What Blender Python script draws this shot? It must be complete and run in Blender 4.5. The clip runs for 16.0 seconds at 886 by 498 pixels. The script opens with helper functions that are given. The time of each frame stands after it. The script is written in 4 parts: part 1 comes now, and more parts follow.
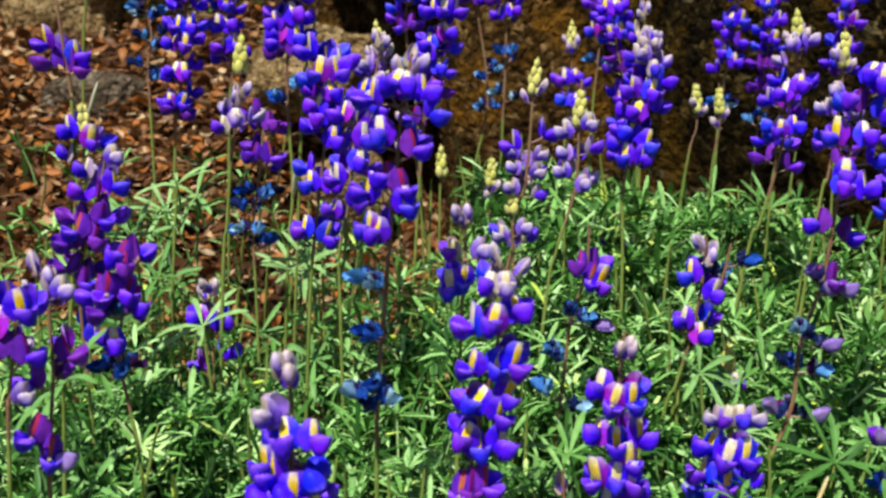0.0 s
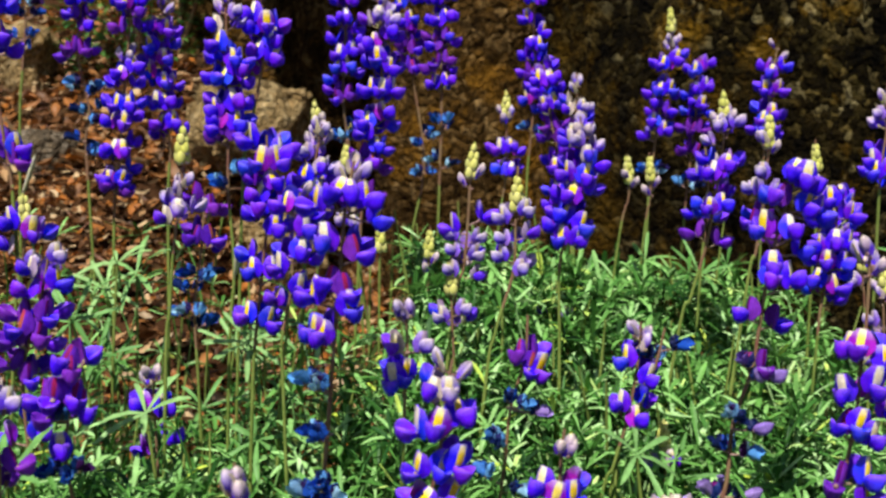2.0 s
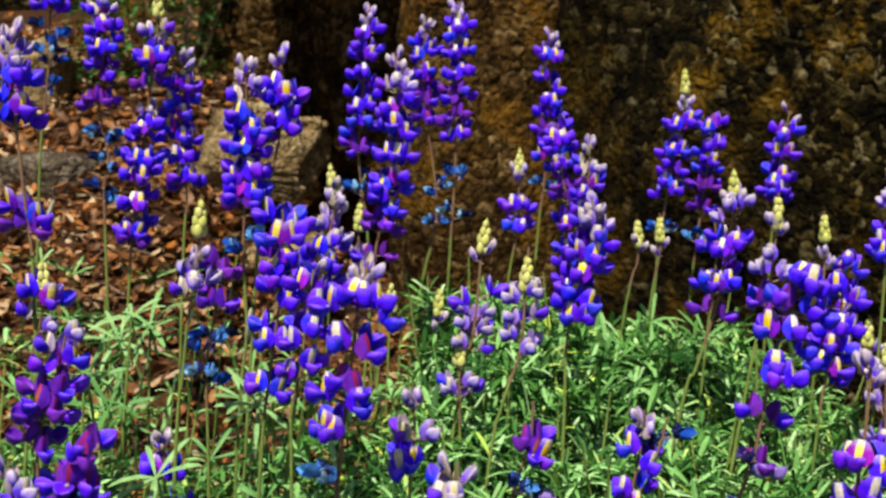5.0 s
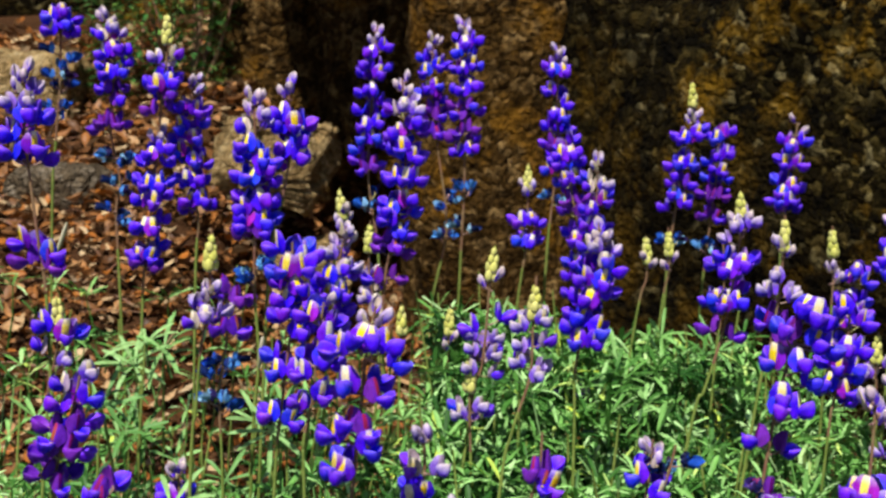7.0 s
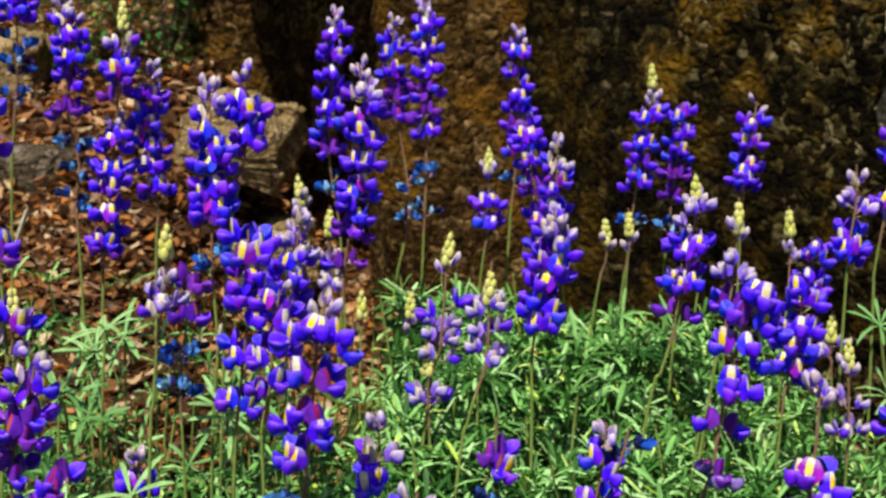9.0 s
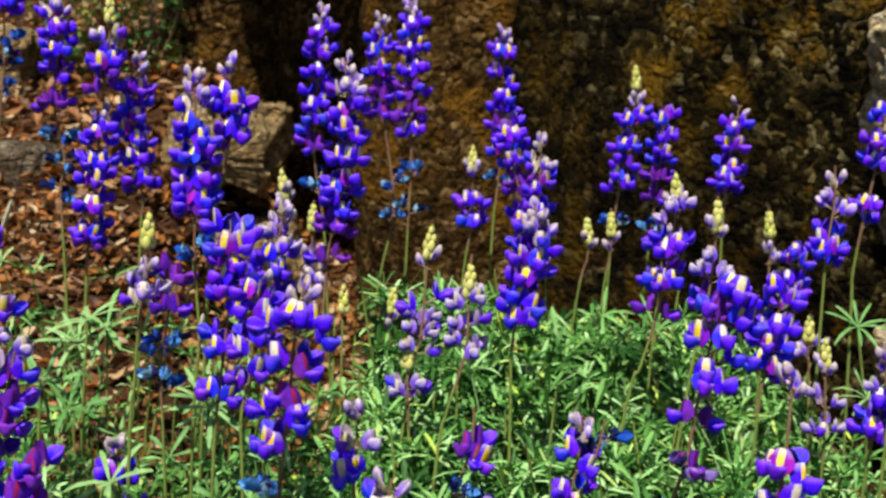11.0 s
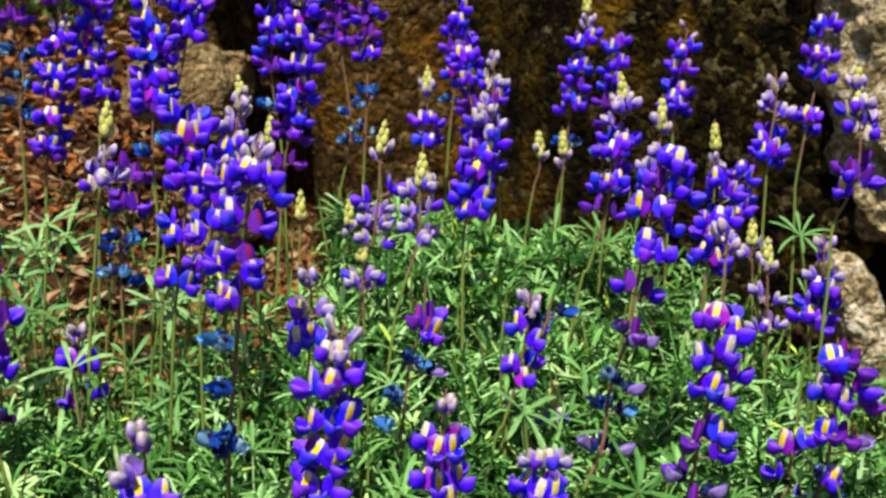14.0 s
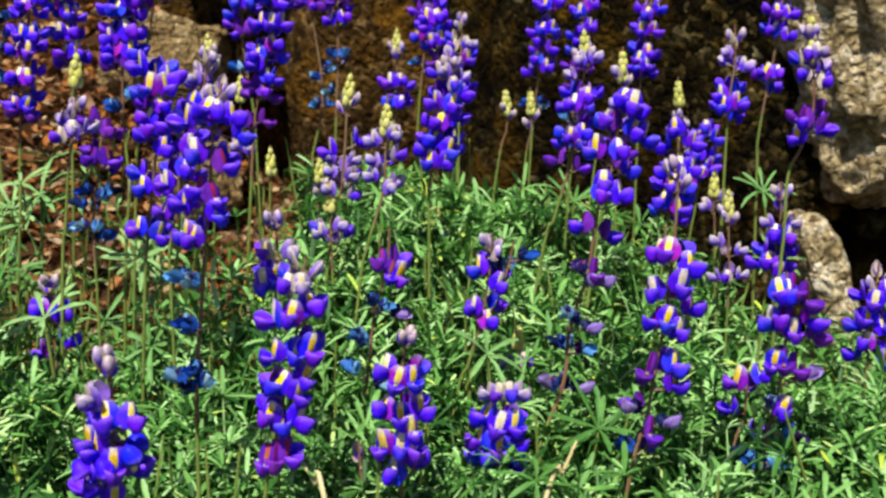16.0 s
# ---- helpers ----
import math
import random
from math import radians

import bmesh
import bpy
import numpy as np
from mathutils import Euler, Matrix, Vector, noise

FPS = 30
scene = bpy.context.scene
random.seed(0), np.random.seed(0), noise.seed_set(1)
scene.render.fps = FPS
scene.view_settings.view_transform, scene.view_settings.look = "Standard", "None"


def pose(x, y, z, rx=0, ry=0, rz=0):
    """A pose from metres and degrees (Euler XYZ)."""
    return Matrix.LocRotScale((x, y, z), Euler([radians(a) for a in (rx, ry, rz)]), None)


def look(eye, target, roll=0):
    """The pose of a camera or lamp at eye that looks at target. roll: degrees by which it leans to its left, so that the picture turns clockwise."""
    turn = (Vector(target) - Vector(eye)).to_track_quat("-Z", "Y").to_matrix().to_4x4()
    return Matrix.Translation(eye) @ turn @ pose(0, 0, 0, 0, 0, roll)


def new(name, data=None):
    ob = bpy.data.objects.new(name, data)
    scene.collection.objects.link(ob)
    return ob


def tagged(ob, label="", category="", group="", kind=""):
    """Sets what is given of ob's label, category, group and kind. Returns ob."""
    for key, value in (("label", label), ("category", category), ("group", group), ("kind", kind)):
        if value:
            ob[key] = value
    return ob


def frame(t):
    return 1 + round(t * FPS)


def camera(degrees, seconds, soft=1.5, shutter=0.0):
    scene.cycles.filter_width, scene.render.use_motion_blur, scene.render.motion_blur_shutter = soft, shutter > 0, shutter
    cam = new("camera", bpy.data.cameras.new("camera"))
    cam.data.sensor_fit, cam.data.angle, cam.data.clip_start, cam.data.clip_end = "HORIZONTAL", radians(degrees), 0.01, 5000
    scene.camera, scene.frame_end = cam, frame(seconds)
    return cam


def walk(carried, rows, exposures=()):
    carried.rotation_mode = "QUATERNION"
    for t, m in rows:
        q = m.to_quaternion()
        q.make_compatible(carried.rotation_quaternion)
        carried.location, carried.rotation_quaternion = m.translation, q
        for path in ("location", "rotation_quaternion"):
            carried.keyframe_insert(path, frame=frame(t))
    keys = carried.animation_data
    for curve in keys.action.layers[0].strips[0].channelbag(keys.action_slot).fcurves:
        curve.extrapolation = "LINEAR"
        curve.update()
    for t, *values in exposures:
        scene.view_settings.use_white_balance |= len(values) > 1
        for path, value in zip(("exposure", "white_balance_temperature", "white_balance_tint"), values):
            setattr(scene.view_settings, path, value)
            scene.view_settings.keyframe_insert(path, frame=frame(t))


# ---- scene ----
cam = camera(40, 16.0, soft=2.7)
cam.data.dof.use_dof, cam.data.dof.focus_distance, cam.data.dof.aperture_fstop = True, 0.48, 30.0
walk(cam, [
    (0, look((0.0786, 0.0555, 0.2890), (-0.0114, 1.0305, 0.0858), -0.60)),
    (0.5, look((0.0779, 0.0559, 0.2945), (-0.0037, 1.0326, 0.0961), -0.76)),
    (1, look((0.0767, 0.0550, 0.3001), (0.0138, 1.0344, 0.1082), -0.70)),
    (1.5, look((0.0766, 0.0525, 0.3063), (0.0289, 1.0339, 0.1202), -0.79)),
    (2, look((0.0767, 0.0506, 0.3114), (0.0407, 1.0337, 0.1318), -0.68)),
    (2.5, look((0.0770, 0.0490, 0.3148), (0.0436, 1.0332, 0.1408), -0.12)),
    (3, look((0.0782, 0.0475, 0.3192), (0.0377, 1.0308, 0.1420), 0.07)),
    (3.5, look((0.0780, 0.0465, 0.3251), (0.0366, 1.0287, 0.1421), 0.48)),
    (4, look((0.0782, 0.0463, 0.3312), (0.0366, 1.0283, 0.1470), 0.67)),
    (4.5, look((0.0769, 0.0472, 0.3371), (0.0382, 1.0292, 0.1521), 1.02)),
    (5, look((0.0764, 0.0481, 0.3428), (0.0323, 1.0309, 0.1630), 1.02)),
    (7.5, look((0.0801, 0.0470, 0.3625), (0.0255, 1.0265, 0.1682), 0.07)),
    (8, look((0.0824, 0.0474, 0.3634), (0.0338, 1.0262, 0.1642), -0.03)),
    (8.5, look((0.0849, 0.0474, 0.3652), (0.0429, 1.0242, 0.1554), -0.02)),
    (9, look((0.0868, 0.0459, 0.3663), (0.0513, 1.0224, 0.1539), -0.12)),
    (11.5, look((0.0904, 0.0387, 0.3562), (0.0667, 1.0183, 0.1566), 0.94)),
    (12, look((0.0893, 0.0358, 0.3480), (0.0682, 1.0169, 0.1559), 1.05)),
    (12.5, look((0.0888, 0.0324, 0.3415), (0.0720, 1.0136, 0.1494), 1.02)),
    (13, look((0.0894, 0.0262, 0.3343), (0.0885, 1.0077, 0.1428), 0.96)),
    (13.5, look((0.0932, 0.0219, 0.3286), (0.0953, 1.0018, 0.1290), 0.65)),
    (14, look((0.0962, 0.0174, 0.3239), (0.0991, 0.9940, 0.1091), 0.69)),
    (14.5, look((0.0999, 0.0134, 0.3191), (0.0999, 0.9875, 0.0927), 0.53)),
    (15, look((0.1019, 0.0103, 0.3158), (0.1073, 0.9837, 0.0867), 0.40)),
    (15.5, look((0.1036, 0.0066, 0.3127), (0.1131, 0.9802, 0.0847), 0.44)),
    (16, look((0.1046, 0.0022, 0.3099), (0.1202, 0.9767, 0.0858), 0.33)),
])

# world, sun and exposure
SUN_FROM = Vector((-0.14, -0.54, 1.0)).normalized()
world = bpy.data.worlds.new("world")
scene.world = world
world.use_nodes = True
sky = world.node_tree.nodes.new("ShaderNodeTexSky")
sky.sky_type, sky.sun_disc = "NISHITA", False
sky.sun_elevation = math.asin(SUN_FROM.z)
sky.sun_rotation = math.atan2(SUN_FROM.x, SUN_FROM.y)
world.node_tree.nodes["Background"].inputs["Strength"].default_value = 0.05
world.node_tree.links.new(sky.outputs[0], world.node_tree.nodes["Background"].inputs["Color"])
sun_data = bpy.data.lights.new("sun", "SUN")
sun_data.energy, sun_data.angle, sun_data.color = 5.0, radians(0.8), (1.0, 0.95, 0.86)
sun = new("sun", sun_data)
sun.matrix_world = look(SUN_FROM * 5, (0, 0, 0))
scene.view_settings.exposure = 0.50

rng = random.Random(7)


# ---- materials ----
def shader(name, rough=0.6, spec=0.3, through_light=0.0):
    """A material with its Principled node, and a mix with translucent light where asked for."""
    m = bpy.data.materials.new(name)
    m.use_nodes = True
    nt = m.node_tree
    p = nt.nodes["Principled BSDF"]
    p.inputs["Roughness"].default_value = rough
    p.inputs["Specular IOR Level"].default_value = spec
    t = None
    if through_light:
        t = nt.nodes.new("ShaderNodeBsdfTranslucent")
        mix = nt.nodes.new("ShaderNodeMixShader")
        mix.inputs[0].default_value = through_light
        nt.links.new(p.outputs[0], mix.inputs[1])
        nt.links.new(t.outputs[0], mix.inputs[2])
        nt.links.new(mix.outputs[0], nt.nodes["Material Output"].inputs["Surface"])
    return m, nt, p, t


def ramp(nt, stops, source):
    r = nt.nodes.new("ShaderNodeValToRGB")
    e = r.color_ramp.elements
    while len(e) < len(stops):
        e.new(0.5)
    for el, (pos, col) in zip(e, stops):
        el.position, el.color = pos, (*col, 1)
    nt.links.new(source, r.inputs[0])
    return r.outputs[0]


def noise_tex(nt, scale, detail=4.0, rough=0.6, vec=None, distort=0.0):
    n = nt.nodes.new("ShaderNodeTexNoise")
    n.inputs["Scale"].default_value, n.inputs["Detail"].default_value = scale, detail
    n.inputs["Roughness"].default_value, n.inputs["Distortion"].default_value = rough, distort
    if vec:
        nt.links.new(vec, n.inputs["Vector"])
    return n.outputs["Fac"]


def mixed(nt, kind, fac, a, b):
    n = nt.nodes.new("ShaderNodeMix")
    n.data_type, n.blend_type = "RGBA", kind
    for sock, v in ((n.inputs[0], fac), (n.inputs[6], a), (n.inputs[7], b)):
        if isinstance(v, (int, float)):
            sock.default_value = v
        elif isinstance(v, tuple):
            sock.default_value = (*v, 1)
        else:
            nt.links.new(v, sock)
    return n.outputs[2]


def bumped(nt, p, height, strength=0.4, dist=0.001):
    b = nt.nodes.new("ShaderNodeBump")
    b.inputs["Strength"].default_value, b.inputs["Distance"].default_value = strength, dist
    nt.links.new(height, b.inputs["Height"])
    nt.links.new(b.outputs[0], p.inputs["Normal"])


def coords(nt, which="Object"):
    return nt.nodes.new("ShaderNodeTexCoord").outputs[which]


def petal(name, stops, rough=0.5, see=0.25, vein=0.25, rim=None, tinge=None, rim_from=0.5):
    """Petal: one hue a flower out of the stops, with fine veins and mottling; light and shade are partly put into its
    tones.
    """
    m, nt, p, t = shader(name, rough, 0.14, see)
    hue = ramp(nt, stops, nt.nodes.new("ShaderNodeObjectInfo").outputs["Random"])
    c = coords(nt)
    streak = nt.nodes.new("ShaderNodeMapping")
    streak.inputs["Scale"].default_value = (260, 1500, 260)
    nt.links.new(c, streak.inputs[0])
    v = noise_tex(nt, 1.0, 3.0, vec=streak.outputs[0])
    v2 = noise_tex(nt, 180, 3.0, vec=c)
    shade = ramp(nt, [(0.3, (1 - vein,) * 3), (0.7, (1 + vein,) * 3)], v)
    # Mottling whose dark and bright spots also stand for shading and highlights.
    shade2 = ramp(nt, [(0.3, (0.62, 0.62, 0.66)), (0.7, (1.22, 1.22, 1.18))], v2)
    # Paler top: pigment and, on blue-violet petals, lit edges put into the colour.
    if rim:
        sep = nt.nodes.new("ShaderNodeSeparateXYZ")
        nt.links.new(coords(nt, "Generated"), sep.inputs[0])
        hue = mixed(nt, "MIX", ramp(nt, [(rim_from, (0, 0, 0)), (1.0, (rim[3],) * 3)], sep.outputs["Z"]), hue, rim[:3])
    if tinge:
        hue = mixed(nt, "MIX", ramp(nt, [(0.42, (0, 0, 0)), (0.72, (tinge[3],) * 3)], noise_tex(nt, 95, 2.0, vec=c)), hue, tinge[:3])
    col = mixed(nt, "MULTIPLY", 1.0, mixed(nt, "MULTIPLY", 1.0, hue, shade), shade2)
    nt.links.new(col, p.inputs["Base Color"])
    nt.links.new(col, t.inputs["Color"])
    bumped(nt, p, v, 0.25, 0.0003)
    return m


M = {}
M["violet"] = petal("violet_petal", [(0.0, (0.020, 0.004, 0.82)), (0.4, (0.040, 0.004, 0.84)), (0.68, (0.085, 0.006, 0.82)), (0.84, (0.16, 0.010, 0.70)), (0.88, (0.010, 0.022, 0.90)), (1.0, (0.012, 0.040, 0.92))], see=0.07, rim=(0.38, 0.15, 0.97, 0.62), rim_from=0.60, tinge=(0.16, 0.008, 0.75, 0.45))
M["blue"] = petal("blue_petal", [(0.0, (0.008, 0.022, 0.80)), (0.6, (0.014, 0.010, 0.86)), (1.0, (0.016, 0.06, 0.88))], see=0.07, rim=(0.26, 0.19, 0.97, 0.62), rim_from=0.60, tinge=(0.09, 0.006, 0.75, 0.4))
M["banner"] = petal("banner_petal", [(0.0, (0.07, 0.008, 0.70)), (0.5, (0.20, 0.010, 0.58)), (1.0, (0.40, 0.014, 0.40))], see=0.08, rim=(0.64, 0.48, 0.82, 0.7), rim_from=0.60, tinge=(0.04, 0.008, 0.80, 0.5))
M["yellow"] = petal("yellow_blaze", [(0.0, (0.95, 0.64, 0.006)), (0.6, (0.95, 0.70, 0.015)), (1.0, (0.95, 0.78, 0.12))], see=0.12, rim=(0.93, 0.83, 0.66, 0.95), rim_from=0.66)
M["white"] = petal("white_blaze", [(0.0, (0.93, 0.78, 0.25)), (1.0, (0.92, 0.82, 0.55))], see=0.15, rim=(0.92, 0.85, 0.80, 0.9), rim_from=0.65)
M["ember"] = petal("ember_blaze", [(0.0, (0.22, 0.008, 0.08)), (0.6, (0.36, 0.03, 0.05)), (1.0, (0.55, 0.20, 0.03))], see=0.12, rim=(0.40, 0.015, 0.12, 0.9))
M["lilac"] = petal("lilac_petal", [(0.0, (0.15, 0.06, 0.70)), (0.5, (0.30, 0.15, 0.68)), (1.0, (0.12, 0.04, 0.70))], see=0.12, rim=(0.70, 0.58, 0.74, 0.6))
M["cream"] = petal("cream_petal", [(0.0, (0.62, 0.50, 0.36)), (0.4, (0.46, 0.33, 0.56)), (1.0, (0.64, 0.55, 0.34))], see=0.12)
M["pale_violet"] = petal("pale_violet_petal", [(0.0, (0.08, 0.025, 0.72)), (1.0, (0.20, 0.07, 0.72))], see=0.1, rim=(0.78, 0.68, 0.58, 0.85), rim_from=0.42)
M["blush"] = petal("blush_petal", [(0.0, (0.34, 0.18, 0.66)), (1.0, (0.50, 0.32, 0.60))], see=0.1, rim=(0.76, 0.67, 0.50, 0.85), rim_from=0.38)
M["purple"] = petal("purple_petal", [(0.0, (0.13, 0.02, 0.46)), (0.5, (0.22, 0.03, 0.50)), (1.0, (0.10, 0.015, 0.55))])
M["magenta"] = petal("magenta_blaze", [(0.0, (0.17, 0.004, 0.12)), (0.5, (0.10, 0.004, 0.16)), (0.8, (0.30, 0.012, 0.14)), (1.0, (0.06, 0.004, 0.16))])
M["wilted"] = petal("wilted_petal", [(0.0, (0.010, 0.05, 0.40)), (0.4, (0.02, 0.12, 0.58)), (0.72, (0.12, 0.36, 0.72)), (1.0, (0.36, 0.58, 0.74))])
M["dark"] = petal("shrivelled_petal", [(0.0, (0.008, 0.012, 0.06)), (0.6, (0.012, 0.03, 0.16)), (1.0, (0.05, 0.008, 0.08))])
M["spent"] = petal("spent_petal", [(0.0, (0.28, 0.17, 0.62)), (1.0, (0.38, 0.26, 0.62))])
M["bud"] = petal("bud_green", [(0.0, (0.60, 0.60, 0.13)), (0.5, (0.70, 0.67, 0.24)), (1.0, (0.56, 0.58, 0.13))], rough=0.75, see=0.1)
M["bud_base"] = petal("bud_base", [(0.0, (0.72, 0.64, 0.36)), (1.0, (0.70, 0.60, 0.46))], rough=0.75, see=0.1)
M["calyx"] = petal("calyx", [(0.0, (0.20, 0.12, 0.10)), (0.6, (0.34, 0.20, 0.20)), (1.0, (0.26, 0.26, 0.10))], rough=0.8, see=0.05)


def stem_material(name, a, b):
    m, nt, p, t = shader(name, 0.6, 0.3)
    n = noise_tex(nt, 90, 4.0, vec=coords(nt))
    nt.links.new(ramp(nt, [(0.35, a), (0.65, b)], n), p.inputs["Base Color"])
    bumped(nt, p, noise_tex(nt, 900, 2.0, vec=coords(nt)), 0.3, 0.0003)
    return m


M["stem_red"] = stem_material("red_brown_stem", (0.20, 0.085, 0.06), (0.24, 0.16, 0.08))
M["papery"] = stem_material("papery_leaf", (0.45, 0.41, 0.28), (0.60, 0.56, 0.42))
M["stem_green"] = stem_material("green_stem", (0.13, 0.19, 0.035), (0.21, 0.26, 0.06))


def leaf_material(name, stops, see=0.12, island=False):
    m, nt, p, t = shader(name, 0.5, 0.22, see)
    src = nt.nodes.new("ShaderNodeNewGeometry").outputs["Random Per Island"] if island else nt.nodes.new("ShaderNodeObjectInfo").outputs["Random"]
    hue = ramp(nt, stops, src)
    v = noise_tex(nt, 240, 4.0, vec=coords(nt))
    col = mixed(nt, "MULTIPLY", 1.0, hue, ramp(nt, [(0.3, (0.75, 0.75, 0.7)), (0.7, (1.15, 1.15, 1.1))], v))
    nt.links.new(col, p.inputs["Base Color"])
    nt.links.new(col, t.inputs["Color"])
    bumped(nt, p, v, 0.3, 0.0004)
    return m


GREENS = [(0.0, (0.010, 0.055, 0.008)), (0.32, (0.052, 0.165, 0.028)), (0.60, (0.145, 0.345, 0.078)), (0.86, (0.30, 0.54, 0.20)), (0.94, (0.40, 0.62, 0.30)), (1.0, (0.46, 0.60, 0.07))]
M["leaf"] = leaf_material("leaf_green", GREENS)
M["leaf_pale"] = leaf_material("pale_leaf_green", [(0.0, (0.07, 0.20, 0.04)), (0.5, (0.15, 0.33, 0.10)), (1.0, (0.26, 0.44, 0.17))])
M["leaf_stuff"] = leaf_material("foliage_green", GREENS, island=True)
BROWNS = [(0.0, (0.035, 0.015, 0.006)), (0.22, (0.11, 0.045, 0.015)), (0.45, (0.22, 0.10, 0.036)), (0.66, (0.33, 0.11, 0.016)), (0.82, (0.36, 0.21, 0.10)), (0.94, (0.50, 0.37, 0.22)), (1.0, (0.08, 0.04, 0.02))]
M["dry"] = leaf_material("dry_leaf", BROWNS, see=0.1)
M["dry_stuff"] = leaf_material("litter", BROWNS, see=0.1, island=True)
M["shrub"] = leaf_material("shrub_green", [(0.0, (0.02, 0.08, 0.015)), (0.6, (0.05, 0.17, 0.04)), (1.0, (0.14, 0.28, 0.05))], island=True)


def rock_material(name, base, grains, lichen, lichen_amount=0.5, scale=1.0, relief=0.006, spread=1.0, grow=(0, 0, 0), cell=135):
    """Weathered rock: a base colour in soft patches, a crust of small grains of several colours, and lichen that thickens towards one end."""
    m, nt, p, t = shader(name, 0.95, 0.05)
    c = coords(nt)
    big = noise_tex(nt, 16 * scale, 8.0, 0.7, c)
    mid = noise_tex(nt, 42 * scale, 8.0, 0.68, c)
    fine = noise_tex(nt, 210 * scale, 4.0, 0.6, c)
    # grains, their outlines bent by noise
    wobble = nt.nodes.new("ShaderNodeTexNoise")
    wobble.inputs["Scale"].default_value, wobble.inputs["Detail"].default_value = 70 * scale, 4.0
    nt.links.new(c, wobble.inputs["Vector"])
    bent = nt.nodes.new("ShaderNodeVectorMath")
    bent.operation = "MULTIPLY_ADD"
    nt.links.new(wobble.outputs["Color"], bent.inputs[0])
    bent.inputs[1].default_value = (0.022 / scale,) * 3
    nt.links.new(c, bent.inputs[2])
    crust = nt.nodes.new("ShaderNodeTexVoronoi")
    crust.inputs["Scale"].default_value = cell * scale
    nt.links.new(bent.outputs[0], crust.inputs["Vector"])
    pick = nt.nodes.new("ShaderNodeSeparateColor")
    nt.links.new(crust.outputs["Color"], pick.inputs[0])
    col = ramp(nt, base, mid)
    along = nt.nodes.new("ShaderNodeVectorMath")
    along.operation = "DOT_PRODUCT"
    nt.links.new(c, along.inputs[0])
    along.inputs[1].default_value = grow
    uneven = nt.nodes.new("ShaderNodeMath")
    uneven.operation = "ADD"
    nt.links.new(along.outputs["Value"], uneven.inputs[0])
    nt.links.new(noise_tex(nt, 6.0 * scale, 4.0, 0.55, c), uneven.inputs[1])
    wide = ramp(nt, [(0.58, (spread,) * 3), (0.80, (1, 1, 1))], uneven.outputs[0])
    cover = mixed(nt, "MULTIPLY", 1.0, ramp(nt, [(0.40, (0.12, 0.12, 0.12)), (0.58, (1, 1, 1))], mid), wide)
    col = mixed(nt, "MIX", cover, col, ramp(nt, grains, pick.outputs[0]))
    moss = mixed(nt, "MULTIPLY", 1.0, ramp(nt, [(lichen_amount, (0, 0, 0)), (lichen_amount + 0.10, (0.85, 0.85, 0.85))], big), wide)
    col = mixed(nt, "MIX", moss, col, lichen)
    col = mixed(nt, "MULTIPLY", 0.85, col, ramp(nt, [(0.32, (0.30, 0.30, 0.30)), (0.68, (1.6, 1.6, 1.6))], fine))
    nt.links.new(col, p.inputs["Base Color"])
    h = nt.nodes.new("ShaderNodeMath")
    h.operation = "MULTIPLY_ADD"
    nt.links.new(crust.outputs["Distance"], h.inputs[0])
    h.inputs[1].default_value = -1.6
    up = nt.nodes.new("ShaderNodeMath")
    up.operation = "MULTIPLY_ADD"
    nt.links.new(mid, up.inputs[0])
    up.inputs[1].default_value = 2.2
    nt.links.new(fine, up.inputs[2])
    nt.links.new(up.outputs[0], h.inputs[2])
    bumped(nt, p, h.outputs[0], 0.9, relief)
    return m


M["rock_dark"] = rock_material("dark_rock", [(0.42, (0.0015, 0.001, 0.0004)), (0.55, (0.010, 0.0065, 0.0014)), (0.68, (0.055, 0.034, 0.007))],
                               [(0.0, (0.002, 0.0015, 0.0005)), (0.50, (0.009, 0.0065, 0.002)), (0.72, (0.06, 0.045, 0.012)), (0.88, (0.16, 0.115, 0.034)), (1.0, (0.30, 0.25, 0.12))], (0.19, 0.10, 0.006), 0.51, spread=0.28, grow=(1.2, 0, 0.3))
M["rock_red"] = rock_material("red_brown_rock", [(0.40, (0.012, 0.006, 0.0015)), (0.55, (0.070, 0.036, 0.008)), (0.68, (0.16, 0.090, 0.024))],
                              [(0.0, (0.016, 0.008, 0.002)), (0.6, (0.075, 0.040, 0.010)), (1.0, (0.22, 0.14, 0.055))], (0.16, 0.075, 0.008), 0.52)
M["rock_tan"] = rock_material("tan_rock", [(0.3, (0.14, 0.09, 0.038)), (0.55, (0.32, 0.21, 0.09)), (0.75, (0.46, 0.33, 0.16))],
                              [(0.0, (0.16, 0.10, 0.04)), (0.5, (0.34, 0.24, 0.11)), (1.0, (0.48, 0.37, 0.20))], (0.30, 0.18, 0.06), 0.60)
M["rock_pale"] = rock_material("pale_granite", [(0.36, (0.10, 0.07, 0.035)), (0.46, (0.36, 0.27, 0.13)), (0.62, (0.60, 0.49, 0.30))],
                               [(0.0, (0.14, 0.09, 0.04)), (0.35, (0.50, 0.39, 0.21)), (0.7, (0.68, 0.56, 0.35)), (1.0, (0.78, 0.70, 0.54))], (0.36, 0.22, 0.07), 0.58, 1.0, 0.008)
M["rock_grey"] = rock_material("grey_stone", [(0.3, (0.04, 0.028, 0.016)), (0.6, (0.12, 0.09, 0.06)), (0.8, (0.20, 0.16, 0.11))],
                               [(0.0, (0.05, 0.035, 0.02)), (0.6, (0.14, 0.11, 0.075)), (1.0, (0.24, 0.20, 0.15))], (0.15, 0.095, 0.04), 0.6)


